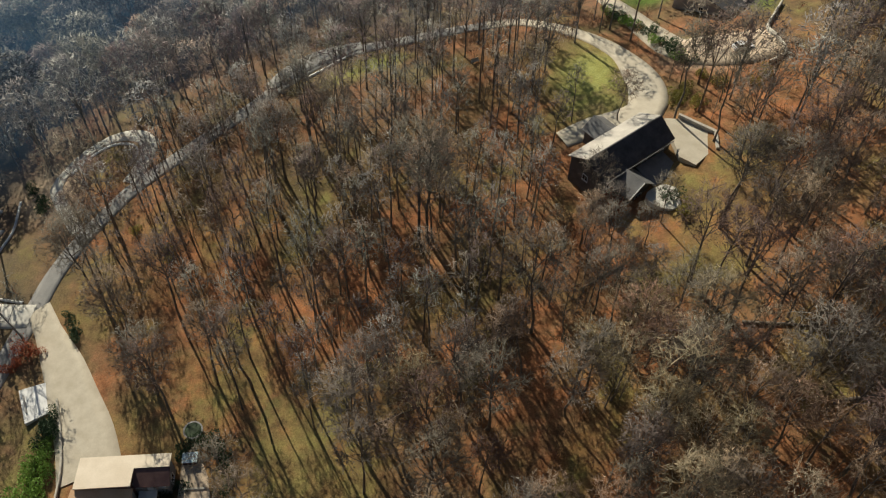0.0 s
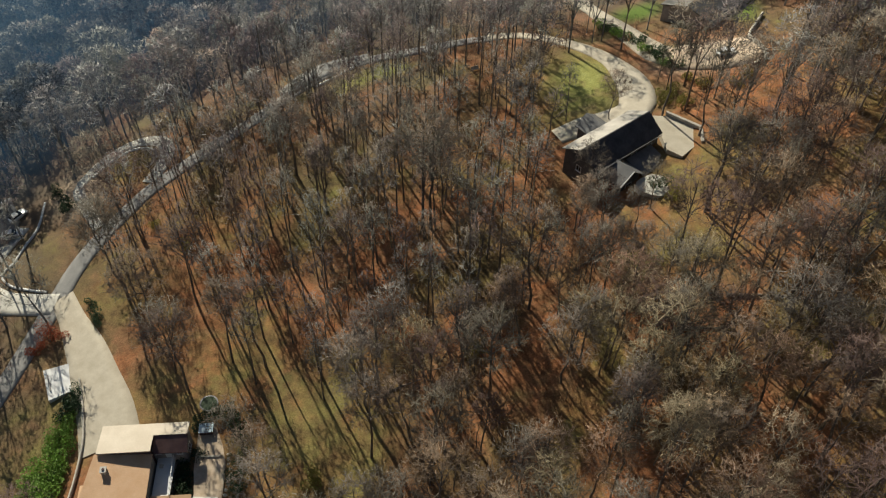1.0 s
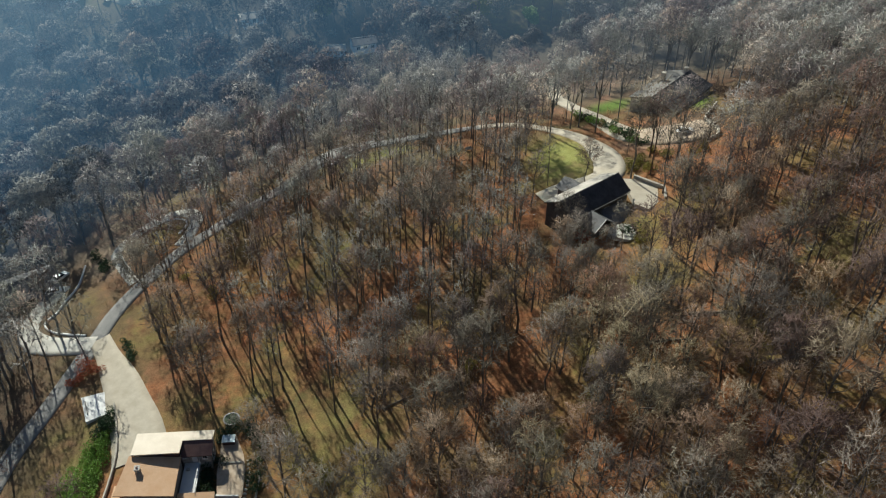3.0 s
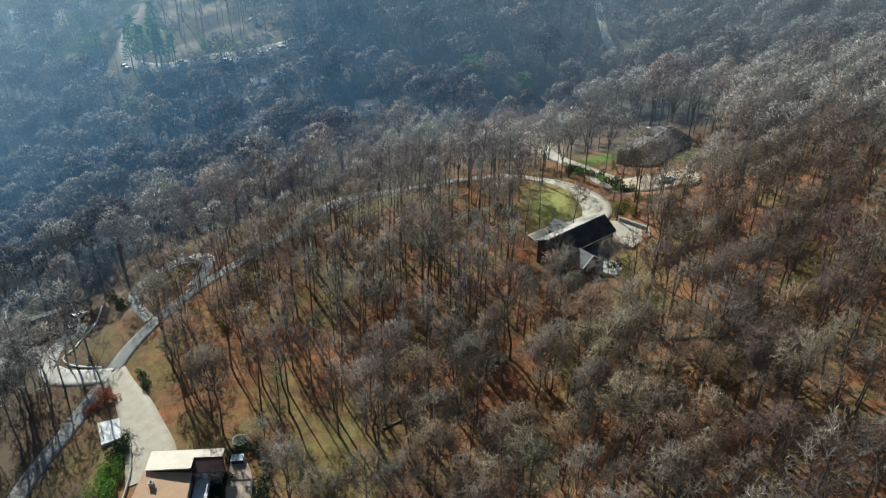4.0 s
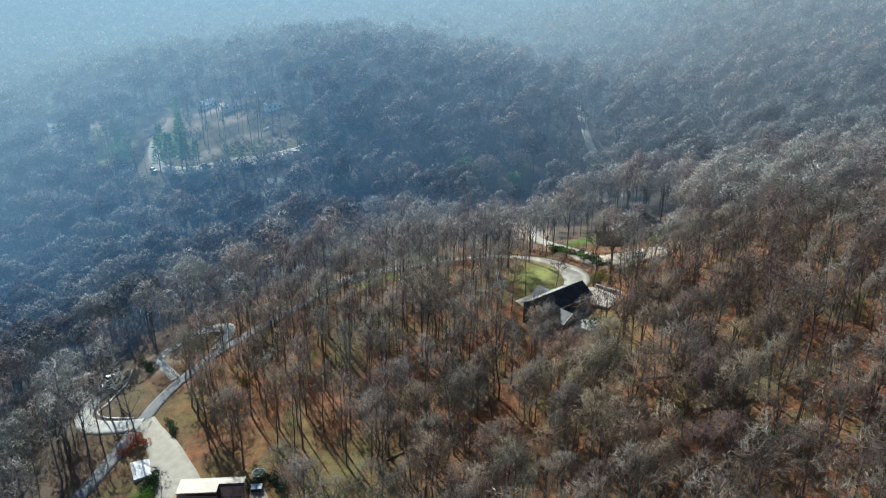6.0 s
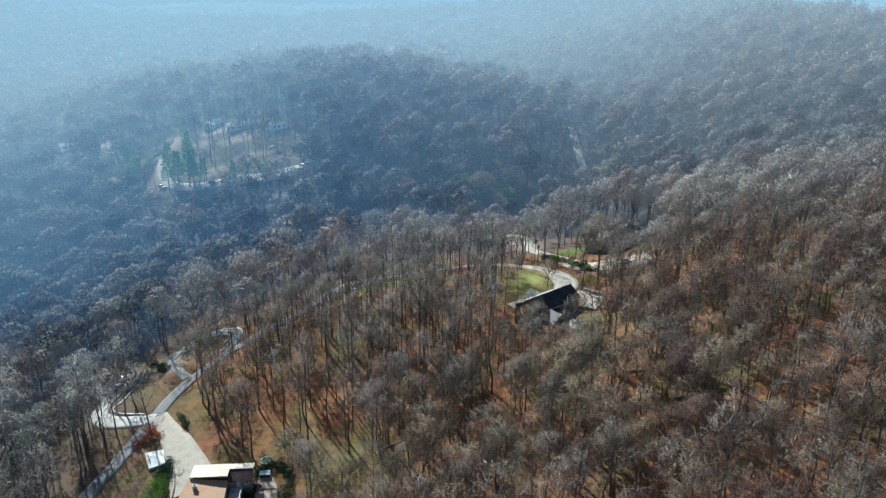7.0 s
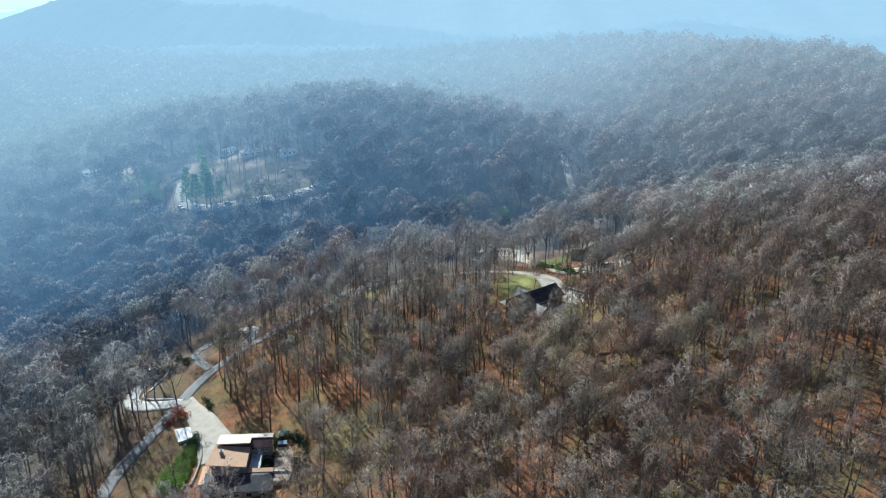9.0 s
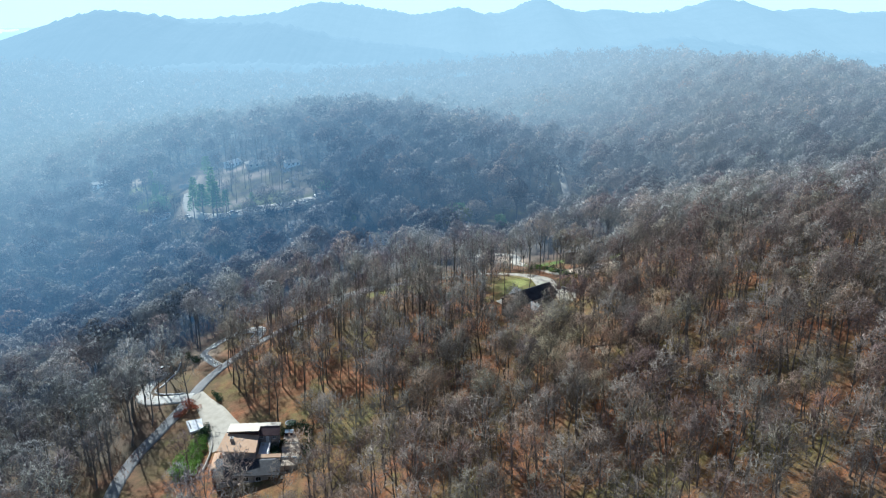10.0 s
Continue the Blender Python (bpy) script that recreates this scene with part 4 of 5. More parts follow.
BRICK = surface("red_brick", (0.30, 0.13, 0.08), (0.38, 0.19, 0.12), 1.2, 12.0, 0.9, 0.4)


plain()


# ---- the house with the orange roof ----
def orange_house():
    z0 = -1.4
    h = tagged(new("house"), "low modern house with cream, orange and dark brown roofs", "house")
    h.matrix_basis = pose(-49, 50, 0, 0, 0, 3.6)
    part("wall", box_bm((-6.6, 1.2, 0.9, 5.6, -4, 5.6)), BROWN_WALL, h, "dark brown clerestory block")
    part("wall", box_bm((-7.2, 1.3, -6.4, 0.9, -4, 4.1)), GREY_WALL, h, "grey stucco wall")
    part("wall", box_bm((1.2, 6.4, 1.7, 5.6, -4, 4.5)), GREY_WALL, h, "grey stucco wall")
    part("roof", slab_bm([(-7.0, 0.7, 6.35), (1.5, 0.7, 6.35), (1.5, 6.0, 5.8), (-7.0, 6.0, 5.8)], [(1.5, 3.7, 6.04), (6.9, 3.7, 6.04), (6.9, 6.0, 5.8), (1.5, 6.0, 5.8)], thick=0.28), CREAM_ROOF, h, "cream upper roof")
    part("roof", slab_bm([(1.4, 1.2, 4.55), (6.9, 1.2, 4.55), (6.9, 3.75, 5.98), (1.4, 3.75, 5.98)], thick=0.2), BROWN_ROOF, h, "plum-brown sloping roof")
    part("roof", slab_bm([(-8.6, -6.9, 5.15), (1.5, -6.9, 4.3), (1.5, 0.95, 4.95), (-7.4, 0.95, 5.85)], thick=0.22), ORANGE_ROOF, h, "faded orange shingle roof")
    ch = part("chimney", box_bm((-5.75, -4.95, -2.4, -1.55, 4.2, 6.05)), STONE, h, "pale stone chimney")
    part("cap", box_bm((-5.85, -4.85, -2.5, -1.45, 6.05, 6.17)), PALE_CONCRETE, ch)
    part("flue", box_bm((-5.5, -5.2, -2.15, -1.8, 6.17, 6.35)), BROWN_WALL, ch)
    # lower wing with a hipped dark roof
    part("wall", box_bm((-8.3, 7.6, -11.8, -5.5, -4.5, 1.2)), GREY_WALL, h, "shaded grey wall of the lower wing")
    part("roof", slab_bm([(-9.0, -12.6, 1.0), (8.2, -12.6, 1.0), (6.0, -8.2, 2.7), (-6.4, -8.2, 2.7)], [(-9.0, -5.3, 1.9), (-6.4, -8.2, 2.7), (6.0, -8.2, 2.7), (8.2, -5.3, 1.9)][::-1],
                         [(-9.0, -12.6, 1.0), (-6.4, -8.2, 2.7), (-9.0, -5.3, 1.9)], [(8.2, -12.6, 1.0), (8.2, -5.3, 1.9), (6.0, -8.2, 2.7)], thick=0.15), SHADED_ROOF, h, "shingle roof coloured dark for tree shade")
    for x in (-6.4, -3.4, -0.6, 2.6, 5.8):
        window_part(h, x, -11.8, -0.5, 1.5, 1.3, "s", WHITE_PAINT)
    part("roof", slab_bm([(-10.2, -9.5, 1.3), (-8.6, -9.5, 1.6), (-8.6, -2.2, 2.0), (-10.2, -2.2, 1.7)], thick=0.2), ORANGE_ROOF, h, "narrow pinkish side roof")
    part("wall", box_bm((-9.9, -8.3, -9.2, -2.4, -4.2, 1.3)), BRICK, h)
    part("roof", slab_bm([(1.6, -6.6, 2.5), (8.0, -6.6, 2.5), (8.0, -5.3, 2.8), (1.6, -5.3, 2.8)], thick=0.2), ORANGE_ROOF, h, "terracotta coping strip")
    # white deck with a rail
    deck = part("deck", box_bm((1.7, 4.5, -5.2, 1.6, 2.1, 2.32)), WHITE_PAINT, h, "white flat deck roof")
    for k in range(8):
        part("baluster", box_bm((4.36, 4.44, -5.0 + 0.9 * k, -4.92 + 0.9 * k, 2.32, 3.2)), WHITE_PAINT, deck)
    part("rail", box_bm((4.34, 4.46, -5.1, 1.5, 3.2, 3.3)), WHITE_PAINT, deck)
    part("wall", box_bm((1.9, 4.3, -5.0, 1.5, -4, 2.1)), GREY_WALL, h)
    part("vent", box_bm((2.2, 2.8, -0.3, 0.3, 2.32, 2.62), bevel=0.04), STONE, h)
    part("door", box_bm((3.1, 4.0, 1.62, 1.7, 2.32, 4.3)), WHITE_PAINT, h, "white deck door")
    for x in (2.0, 5.4):
        window_part(h, x, 1.7, 3.6 if x > 5 else 3.9, 0.9, 0.8, "s", WHITE_PAINT)
    window_part(h, 6.4, 3.6, 2.0, 1.4, 1.3, "e", WHITE_PAINT)
    return h


orange_house()
tagged(part("patio", ring_bm([(-42.0, 58.6), (-38.6, 58.8), (-37.7, 55.2), (-36.5, 51), (-36.1, 46), (-36.4, 41.5), (-40.4, 41.5), (-40.7, 46), (-41.5, 50), (-41.9, 55.4)], -3.5, 1.45), TAN_PAVING, None), "sunlit tan stone patio beside the house", "patio")
tagged(part("terrace_wall", ring_bm([(-36.6, 59.4), (-35.4, 56.8), (-34.3, 52.8), (-33.4, 48.4), (-33.5, 43), (-33.8, 43), (-33.7, 48.4), (-34.6, 52.8), (-35.7, 56.7), (-36.9, 59.2)], -3.5, 1.75), STONE, None), "curved low stone wall edging the patio garden", "wall")


def hipped_house(name_label, x, y, z, turn, length, depth, eave, rise, wall_mat, roof_mat, hip=0.35, windows=3, roof_label="", category="house", crest=0.0, back=None):
    """A house with a hipped or gabled roof, a chimney and windows on all sides; turn in degrees."""
    h = tagged(new("house"), name_label, category)
    h.matrix_basis = pose(x, y, z, 0, 0, turn)
    a, b, o = length / 2, depth / 2, 0.5
    part("wall", box_bm((-a, a, -b, b, -4.0, eave)), wall_mat, h)
    r = a * (1 - hip) + o if hip else a + o
    top = eave + rise
    faces = [[(-a - o, -b - o, eave), (a + o, -b - o, eave), (r, crest, top), (-r, crest, top)], [(a + o, b + o, eave), (-a - o, b + o, eave), (-r, crest, top), (r, crest, top)]]
    if hip:
        faces += [[(a + o, -b - o, eave), (a + o, b + o, eave), (r, crest, top)], [(-a - o, b + o, eave), (-a - o, -b - o, eave), (-r, crest, top)]]
    # sun and shade put into the colours: pale rear slope, dark front slope
    if back:
        part("roof", slab_bm(faces[0], thick=0.2), roof_mat, h, roof_label)
        part("roof", slab_bm(faces[1], thick=0.2), back, h, "rear roof slope coloured pale as if sunlit")
    else:
        part("roof", slab_bm(*faces, thick=0.2), roof_mat, h, roof_label)
    if not hip:
        for s in (-1, 1):
            part("gable", gable_bm(s * a, b, eave, top, crest), wall_mat, h)
    part("ridge_cap", box_bm((-r, r, crest - 0.12, crest + 0.12, top - 0.03, top + 0.06)), roof_mat, h)
    for i in range(windows):
        wx = -a + length * (i + 0.5) / windows
        window_part(h, wx, -b, eave * 0.55, min(1.5, length / windows * 0.5), 1.3, "s", WHITE_PAINT)
        window_part(h, wx, b, eave * 0.55, min(1.5, length / windows * 0.5), 1.3, "n", WHITE_PAINT)
    window_part(h, a, 0, eave * 0.55, 1.3, 1.3, "e", WHITE_PAINT)
    window_part(h, -a, 0, eave * 0.55, 1.3, 1.3, "w", WHITE_PAINT)
    return h


def gable_bm(a, b, eave, top, crest=0.0):
    """A triangular gable wall."""
    bm = bmesh.new()
    for x0, x1 in ((a, a - math.copysign(0.25, a)),):
        v = [bm.verts.new(p) for p in ((x0, -b, eave - 0.25), (x0, b, eave - 0.25), (x0, crest, top - 0.25), (x1, -b, eave - 0.25), (x1, b, eave - 0.25), (x1, crest, top - 0.25))]
        for q in ((0, 1, 2), (3, 5, 4), (0, 3, 4, 1), (1, 4, 5, 2), (2, 5, 3, 0)):
            bm.faces.new([v[i] for i in q])
    bmesh.ops.recalc_face_normals(bm, faces=bm.faces[:])
    return bm


# ---- the dark-roofed house by the lawn ----
h2 = hipped_house("large dark-roofed house shaded by bare trees beside a lawn", 31.2, 106.2, 18.4, 38, 17.2, 7.6, 5.3, 2.6, SHADED_WALL, SHADED_ROOF, 0, 4, "front roof slope coloured dark as if shaded", crest=-0.3, back=PALE_ROOF)
part("wing_wall", box_bm((-0.2, 4.4, 4.0, 8.6, -2, 3.2)), SHADED_WALL, h2)
part("wing_roof", slab_bm([(-0.7, 4.1, 3.2), (-0.7, 9.1, 3.2), (2.1, 9.1, 5.0), (2.1, 4.1, 5.0)][::-1], [(4.9, 9.1, 3.2), (4.9, 4.1, 3.2), (2.1, 4.1, 5.0), (2.1, 9.1, 5.0)][::-1]), SLATE_ROOF, h2, "dark slate wing roof")
for wx in (-3.4,):  # a gabled bay on the shaded side
    part("bay_wall", box_bm((wx - 2.6, wx + 2.6, -8.0, -4.0, -4, 3.2)), SHADED_WALL, h2)
    part("bay_roof", slab_bm([(wx - 3.1, -8.6, 3.2), (wx, -8.6, 5.4), (wx, -2.4, 5.4), (wx - 3.1, -2.4, 3.2)][::-1], [(wx + 3.1, -8.6, 3.2), (wx + 3.1, -2.4, 3.2), (wx, -2.4, 5.4), (wx, -8.6, 5.4)][::-1]), SLATE_ROOF, h2)
    part("bargeboard", slab_bm([(wx - 3.15, -8.75, 3.3), (wx, -8.75, 5.5), (wx, -8.55, 5.5), (wx - 3.15, -8.55, 3.3)], thick=0.25), WHITE_PAINT, h2)
    window_part(h2, wx, -8.0, 1.4, 1.6, 1.4, "s", WHITE_PAINT)
part("gutter", box_bm((-8.6, 8.6, -4.65, -4.5, 5.1, 5.24)), SLATE_ROOF, h2)
for dx in (-8.3, 8.3):
    part("downpipe", box_bm((dx - 0.05, dx + 0.05, -4.12, -4.02, -1, 5.1)), SLATE_ROOF, h2)
part("porch_roof", slab_bm([(-0.2, -8.6, 2.5), (6.6, -8.6, 2.5), (6.6, -4.0, 3.5), (-0.2, -4.0, 3.5)], thick=0.18), SLATE_ROOF, h2)
for sx in (0.2, 2.2, 4.2, 6.2):
    part("porch_post", box_bm((sx - 0.1, sx + 0.1, -8.4, -8.2, -4, 2.45)), WHITE_PAINT, h2)
tagged(part("terrace", ring_bm([(40.5, 115.0), (43.5, 114.8), (48.6, 110.6), (48.0, 107.0), (44, 103.0), (41.5, 105)], 15, 22.5), CONCRETE, None), "pale concrete terrace wrapping the dark-roofed house", "terrace")
tagged(part("terrace_wall", ring_bm([(43.2, 115.6), (49.3, 111.0), (48.7, 106.6), (48.2, 106.6), (48.7, 110.7), (43.0, 115.1)], 15, 23.3), STONE, None), "low pale stone wall round a terrace", "wall")
tagged(part("pool_deck", ring_bm([(38.2 + (3.0 + 0.8 * math.cos(2 * t)) * math.cos(t), 96.6 + 2.9 * math.sin(t)) for t in [i * math.pi / 9 for i in range(18)]], 15, 21.2), PALE_CONCRETE, None), "rounded pale concrete deck behind the house", "deck")

# ---- the house above the drive ----
h3 = hipped_house("large dark gabled house at the top of a drive", 62.4, 161.2, 16.6, 49, 20.4, 13.0, 4.3, 2.1, GREY_WALL, SHADED_ROOF, 0.0, 6, "front roof slope coloured dark as if shaded", crest=0.4, back=GREY_ROOF)
part("wing_wall", box_bm((-4.5, 3.5, -9.6, -6.4, -2, 2.8)), GREY_WALL, h3)
part("wing_roof", slab_bm([(-5.1, -10.2, 2.7), (4.1, -10.2, 2.7), (4.1, -6.5, 3.7), (-5.1, -6.5, 3.7)], thick=0.2), SLATE_ROOF, h3, "slate porch roof")
for wx in (-3.2, -0.5, 2.2):
    window_part(h3, wx, -9.6, 1.4, 1.3, 1.3, "s", WHITE_PAINT)
for cx, cy in ((8.4, 0.4), (1.5, 3.6)):
    ch = part("chimney", box_bm((cx, cx + 1.1, cy, cy + 0.9, 4.0, 7.6)), STONE, h3)
    part("cap", box_bm((cx - 0.1, cx + 1.2, cy - 0.1, cy + 1.0, 7.6, 7.75)), STONE, ch)


def low_wall(pts, height, width, mat, label):
    """A low wall along plan points, standing on the land."""
    c = curve_points(pts, 1.2)
    d = unit(np.gradient(c, axis=0))
    n = np.stack([-d[:, 1], d[:, 0]], 1) * width / 2
    z = land(c[:, 0], c[:, 1])
    rows = [np.column_stack([c - n, z - 0.4]), np.column_stack([c - n, z + height]), np.column_stack([c + n, z + height]), np.column_stack([c + n, z - 0.4])]
    a = np.arange(4 * len(c)).reshape(4, len(c))
    f = np.stack([a[:-1, :-1], a[1:, :-1], a[1:, 1:], a[:-1, 1:]], -1).reshape(-1, 4)[:, ::-1]
    return tagged(new("low_wall", mesh_np("low_wall", np.concatenate(rows), f, [mat])), label, "wall")


low_wall([(63, 129), (66.5, 131.5), (67, 137), (66.2, 142), (69, 147), (72, 152)], 0.9, 0.45, STONE, "curved pale retaining wall beside a courtyard")
low_wall([(-79.8, 91.4), (-84, 92.6), (-89, 94.6), (-92.2, 98.0), (-90.6, 100.8), (-89.6, 105.6), (-88.4, 110.8), (-89.6, 119)], 0.35, 0.4, WHITE_PAINT, "winding white-painted kerb wall along a concrete drive")
low_wall([(-79.5, 124.2), (-78.3, 126.0), (-76.9, 128.0), (-74.7, 129.8), (-72.3, 131.0), (-69.7, 131.0), (-66.7, 129.8), (-64.8, 127.5), (-64.9, 125.4), (-65.9, 123.1)], 0.35, 0.4, WHITE_PAINT, "low whitewashed kerb round a looping lane")
low_wall([(-29.6, 140.2), (-27.2, 142.0), (-25.0, 143.6), (-23.2, 145.2), (-21.3, 146.6)], 0.4, 0.35, WHITE_PAINT, "straight pale kerb between a lane and a lawn")
low_wall([(-66.8, 70), (-64.2, 63), (-62.6, 57), (-62.2, 50), (-62.4, 46)], 0.6, 0.35, STONE, "low stone wall between a driveway and a hedge")

# ---- the dark house by the turning drive ----
h4 = hipped_house("dark-roofed house half hidden among bare trees", -103, 113, -10.6, 35, 16, 10, 2.6, 2.4, GREY_WALL, SLATE_ROOF, 0.3, 3, "dark blue-grey shingle roof")
part("wing_wall", box_bm((2.0, 8.0, -9.0, -4.9, -4, 2.6)), GREY_WALL, h4)
part("wing_roof", slab_bm([(1.4, -9.6, 2.6), (5.0, -9.6, 4.6), (5.0, -1.5, 4.6), (1.4, -1.5, 2.6)][::-1], [(8.6, -9.6, 2.6), (8.6, -1.5, 2.6), (5.0, -1.5, 4.6), (5.0, -9.6, 4.6)][::-1]), SLATE_ROOF, h4)


# ---- shrubs, evergreens and small trees ----
def leaf_material(name, low, high):
    m, n, l, b = material(name, 0.65)
    isl = n.new("ShaderNodeNewGeometry").outputs["Random Per Island"]
    info = n.new("ShaderNodeObjectInfo").outputs["Random"]
    col = mix(n, l, 0.5, ramp(n, l, isl, [(0, low), (1, high)]), ramp(n, l, info, [(0, low), (1, high)]))
    l.new(col, b.inputs["Base Color"])
    through_light, blend = n.new("ShaderNodeBsdfTranslucent"), n.new("ShaderNodeMixShader")
    blend.inputs[0].default_value = 0.35
    l.new(col, through_light.inputs["Color"])
    l.new(b.outputs[0], blend.inputs[1])
    l.new(through_light.outputs[0], blend.inputs[2])
    l.new(blend.outputs[0], n["Material Output"].inputs["Surface"])
    return painted_haze(m)


GREEN = leaf_material("green_leaves", (0.12, 0.22, 0.035), (0.26, 0.42, 0.085))
DARK_GREEN = leaf_material("dark_green_leaves", (0.02, 0.045, 0.02), (0.05, 0.09, 0.035))
PINE_GREEN = leaf_material("pine_needles", (0.13, 0.21, 0.08), (0.25, 0.36, 0.14))
OLIVE = leaf_material("olive_leaves", (0.16, 0.15, 0.03), (0.30, 0.26, 0.06))
RUST = leaf_material("rust_leaves", (0.22, 0.055, 0.03), (0.40, 0.11, 0.05))
TAN_LEAF = leaf_material("dry_tan_leaves", (0.34, 0.27, 0.21), (0.52, 0.43, 0.34))


def leaf_clump(seed, rx, rz, count, size, lift=0.0, lumps=5):
    """Small leaves over several overlapping lumps, with gaps and an uneven outline."""
    rng = np.random.default_rng(seed)
    c = rng.normal(0, 0.42, (lumps, 3)) * (rx, rx, rz * 0.6)
    k = rng.integers(0, lumps, count)
    d = unit(rng.normal(size=(count, 3)))
    r = rng.uniform(0.45, 1.0, count) ** 0.5 * 0.62
    p = c[k] + d * r[:, None] * (rx, rx, rz)
    p[:, 2] += rz * 0.75 + lift
    p[:, 2] = np.maximum(p[:, 2], 0.06)
    a, b = unit(rng.normal(size=(count, 3))) * size, unit(rng.normal(size=(count, 3))) * size * 0.6
    v = np.stack([p - a, p + b, p + a, p - b], 1).reshape(-1, 3)
    q = np.arange(count)[:, None] * 4
    return v, np.concatenate([q + (0, 1, 2), q + (0, 2, 3)])


def stems(seed, height, spread, count, r=0.05):
    rng = np.random.default_rng(seed)
    out = []
    for i in range(count):
        a = i * 2.4 + rng.uniform(-0.4, 0.4)
        e = np.array([math.cos(a) * spread, math.sin(a) * spread, height * rng.uniform(0.75, 1.0)])
        out.append(tube([(0, 0, -0.3), e * (0.35, 0.35, 0.5), e], [r, r * 0.7, r * 0.25], 4))
    return join(out)


BUSHES = [(mesh_np("foliage", *leaf_clump(100 + i, 1.5, 1.2, 760, 0.15), []), mesh_np("stems", *stems(120 + i, 1.3, 0.8, 5), [BARK])) for i in range(4)]
bush_sets = {}


def shrub(x, y, scale, mat, label, group="", tall=1.0, z=None):
    b = tagged(new("shrub"), label, "shrub", group)
    k = int(abs(x * 7 + y * 3)) % len(BUSHES)
    b.matrix_basis = pose(x, y, float(land(x, y)) if z is None else z, 0, 0, (x * 37 + y * 11) % 360) @ Matrix.Diagonal((scale, scale, scale * tall, 1))
    key = (k, mat.name)
    if key not in bush_sets:
        bush_sets[key] = BUSHES[k][0].copy()
        bush_sets[key].materials.clear()
        bush_sets[key].materials.append(mat)
    for nm, me in (("foliage", bush_sets[key]), ("stems", BUSHES[k][1])):
        ob = new(nm, me)
        ob.parent = b
    return b


rng = np.random.default_rng(31)
for i in range(15):  # hedge beside the driveway wall
    t = i / 14
    shrub(-66.8 + 1.2 * t + rng.normal(0, 0.5) - 1.2 * (t > 0.4) * rng.random(), 66.5 - 20 * t, 1.0 + 0.5 * t + rng.uniform(-0.15, 0.2), DARK_GREEN if i < 4 else GREEN, "dense green evergreen bush in a hedge by the driveway", "hedge bushes")
for i in range(5):
    shrub(-68.6 + rng.normal(0, 0.5), 52 - 1.9 * i, 1.2 + rng.uniform(-0.2, 0.3), GREEN, "bright green evergreen bush on the slope", "hedge bushes")
for x, y, s in ((-42.6, 58.4, 0.9), (-41.3, 59.6, 1.0), (-38.6, 60.0, 1.2), (-36.8, 59.4, 1.1), (-35.5, 57.6, 1.0), (-34.6, 55.2, 0.9), (-34.5, 52.0, 0.9), (-34.3, 49.0, 1.0), (-34.2, 46.2, 0.9), (-43.2, 50.5, 1.1), (-43.3, 47.5, 1.2), (-41.6, 52.6, 0.9), (-41.8, 45.5, 0.9)):
    shrub(x, y, s, DARK_GREEN, "dark evergreen garden shrub beside the patio", "patio shrubs")
for i in range(11):
    t = i / 10
    shrub(37.3 + 11.5 * t + rng.normal(0, 0.5), 158.5 - 25 * t + rng.normal(0, 0.6), rng.uniform(0.9, 1.4), DARK_GREEN if i % 3 else GREEN, "dark green bush in a row between two drives", "bushes between the drives")
for x, y in ((43.5, 121.5), (46, 124), (50, 127.5), (53, 124.5), (58.3, 123.4), (61, 126), (47.5, 119), (40.5, 93), (-12, 70), (5, 66), (-60, 104), (-22, 47), (-52, 98)):
    shrub(x, y, rng.uniform(0.8, 1.2), OLIVE, "yellow-green shrub among fallen leaves", "undergrowth shrubs")
for x, y, s in ((29.6, 103.6, 1.5), (31.2, 101.8, 1.3), (-73.4, 80.0, 0.9), (-77.0, 77.6, 1.0)):
    shrub(x, y, s, RUST, "rust-red shrub with dead leaves", "rust-red shrubs")
shrub(38.8, 96.6, 1.15, DARK_GREEN, "dark evergreen shrub on a pale deck", z=21.2)
for x, y in ((-82.5, 114.5), (-84, 117.5), (-88, 122)):
    shrub(x, y, 1.1, DARK_GREEN, "dark green shrub beside bare earth", "undergrowth shrubs")

shrub(28.9, 97.8, 1.5, RUST, "rust-red shrub before a dark house", "rust-red shrubs")
rust_tree = tagged(new("small_tree"), "small rust-red leafed tree beside the driveway", "tree")
rust_tree.matrix_basis = pose(-75.4, 79.2, float(land(-75.4, 79.2)))
for nm, me in (("trunk", mesh_np("trunk", *stems(140, 3.4, 1.2, 4, 0.12), [BARK])), ("crown", mesh_np("crown", *leaf_clump(141, 2.6, 1.7, 900, 0.17, 1.4, 8), [RUST]))):
    ob = new(nm, me)
    ob.parent = rust_tree


def pine_meshes(seed, height, spread):
    rng = np.random.default_rng(seed)
    trunk = tube([(0, 0, -0.5), (0.1, 0, height * 0.5), (0, 0.1, height)], [0.3, 0.2, 0.04], 6)
    b, w, ln, wd = [], [], [], []
    for i in range(420):
        u = rng.uniform(0.3, 1.0)
        a = rng.uniform(0, 2 * math.pi)
        r = spread * (1.08 - u) ** 0.7 * rng.uniform(0.15, 1.0)
        b.append((math.cos(a) * r, math.sin(a) * r, u * height - 0.12 * r))
        w.append((math.cos(a), math.sin(a), rng.uniform(-0.2, 0.5)))
        ln.append(rng.uniform(0.9, 1.8)); wd.append(rng.uniform(0.5, 0.95))
    return trunk, slivers(np.array(b), unit(np.array(w)), np.array(ln), np.array(wd), rng)


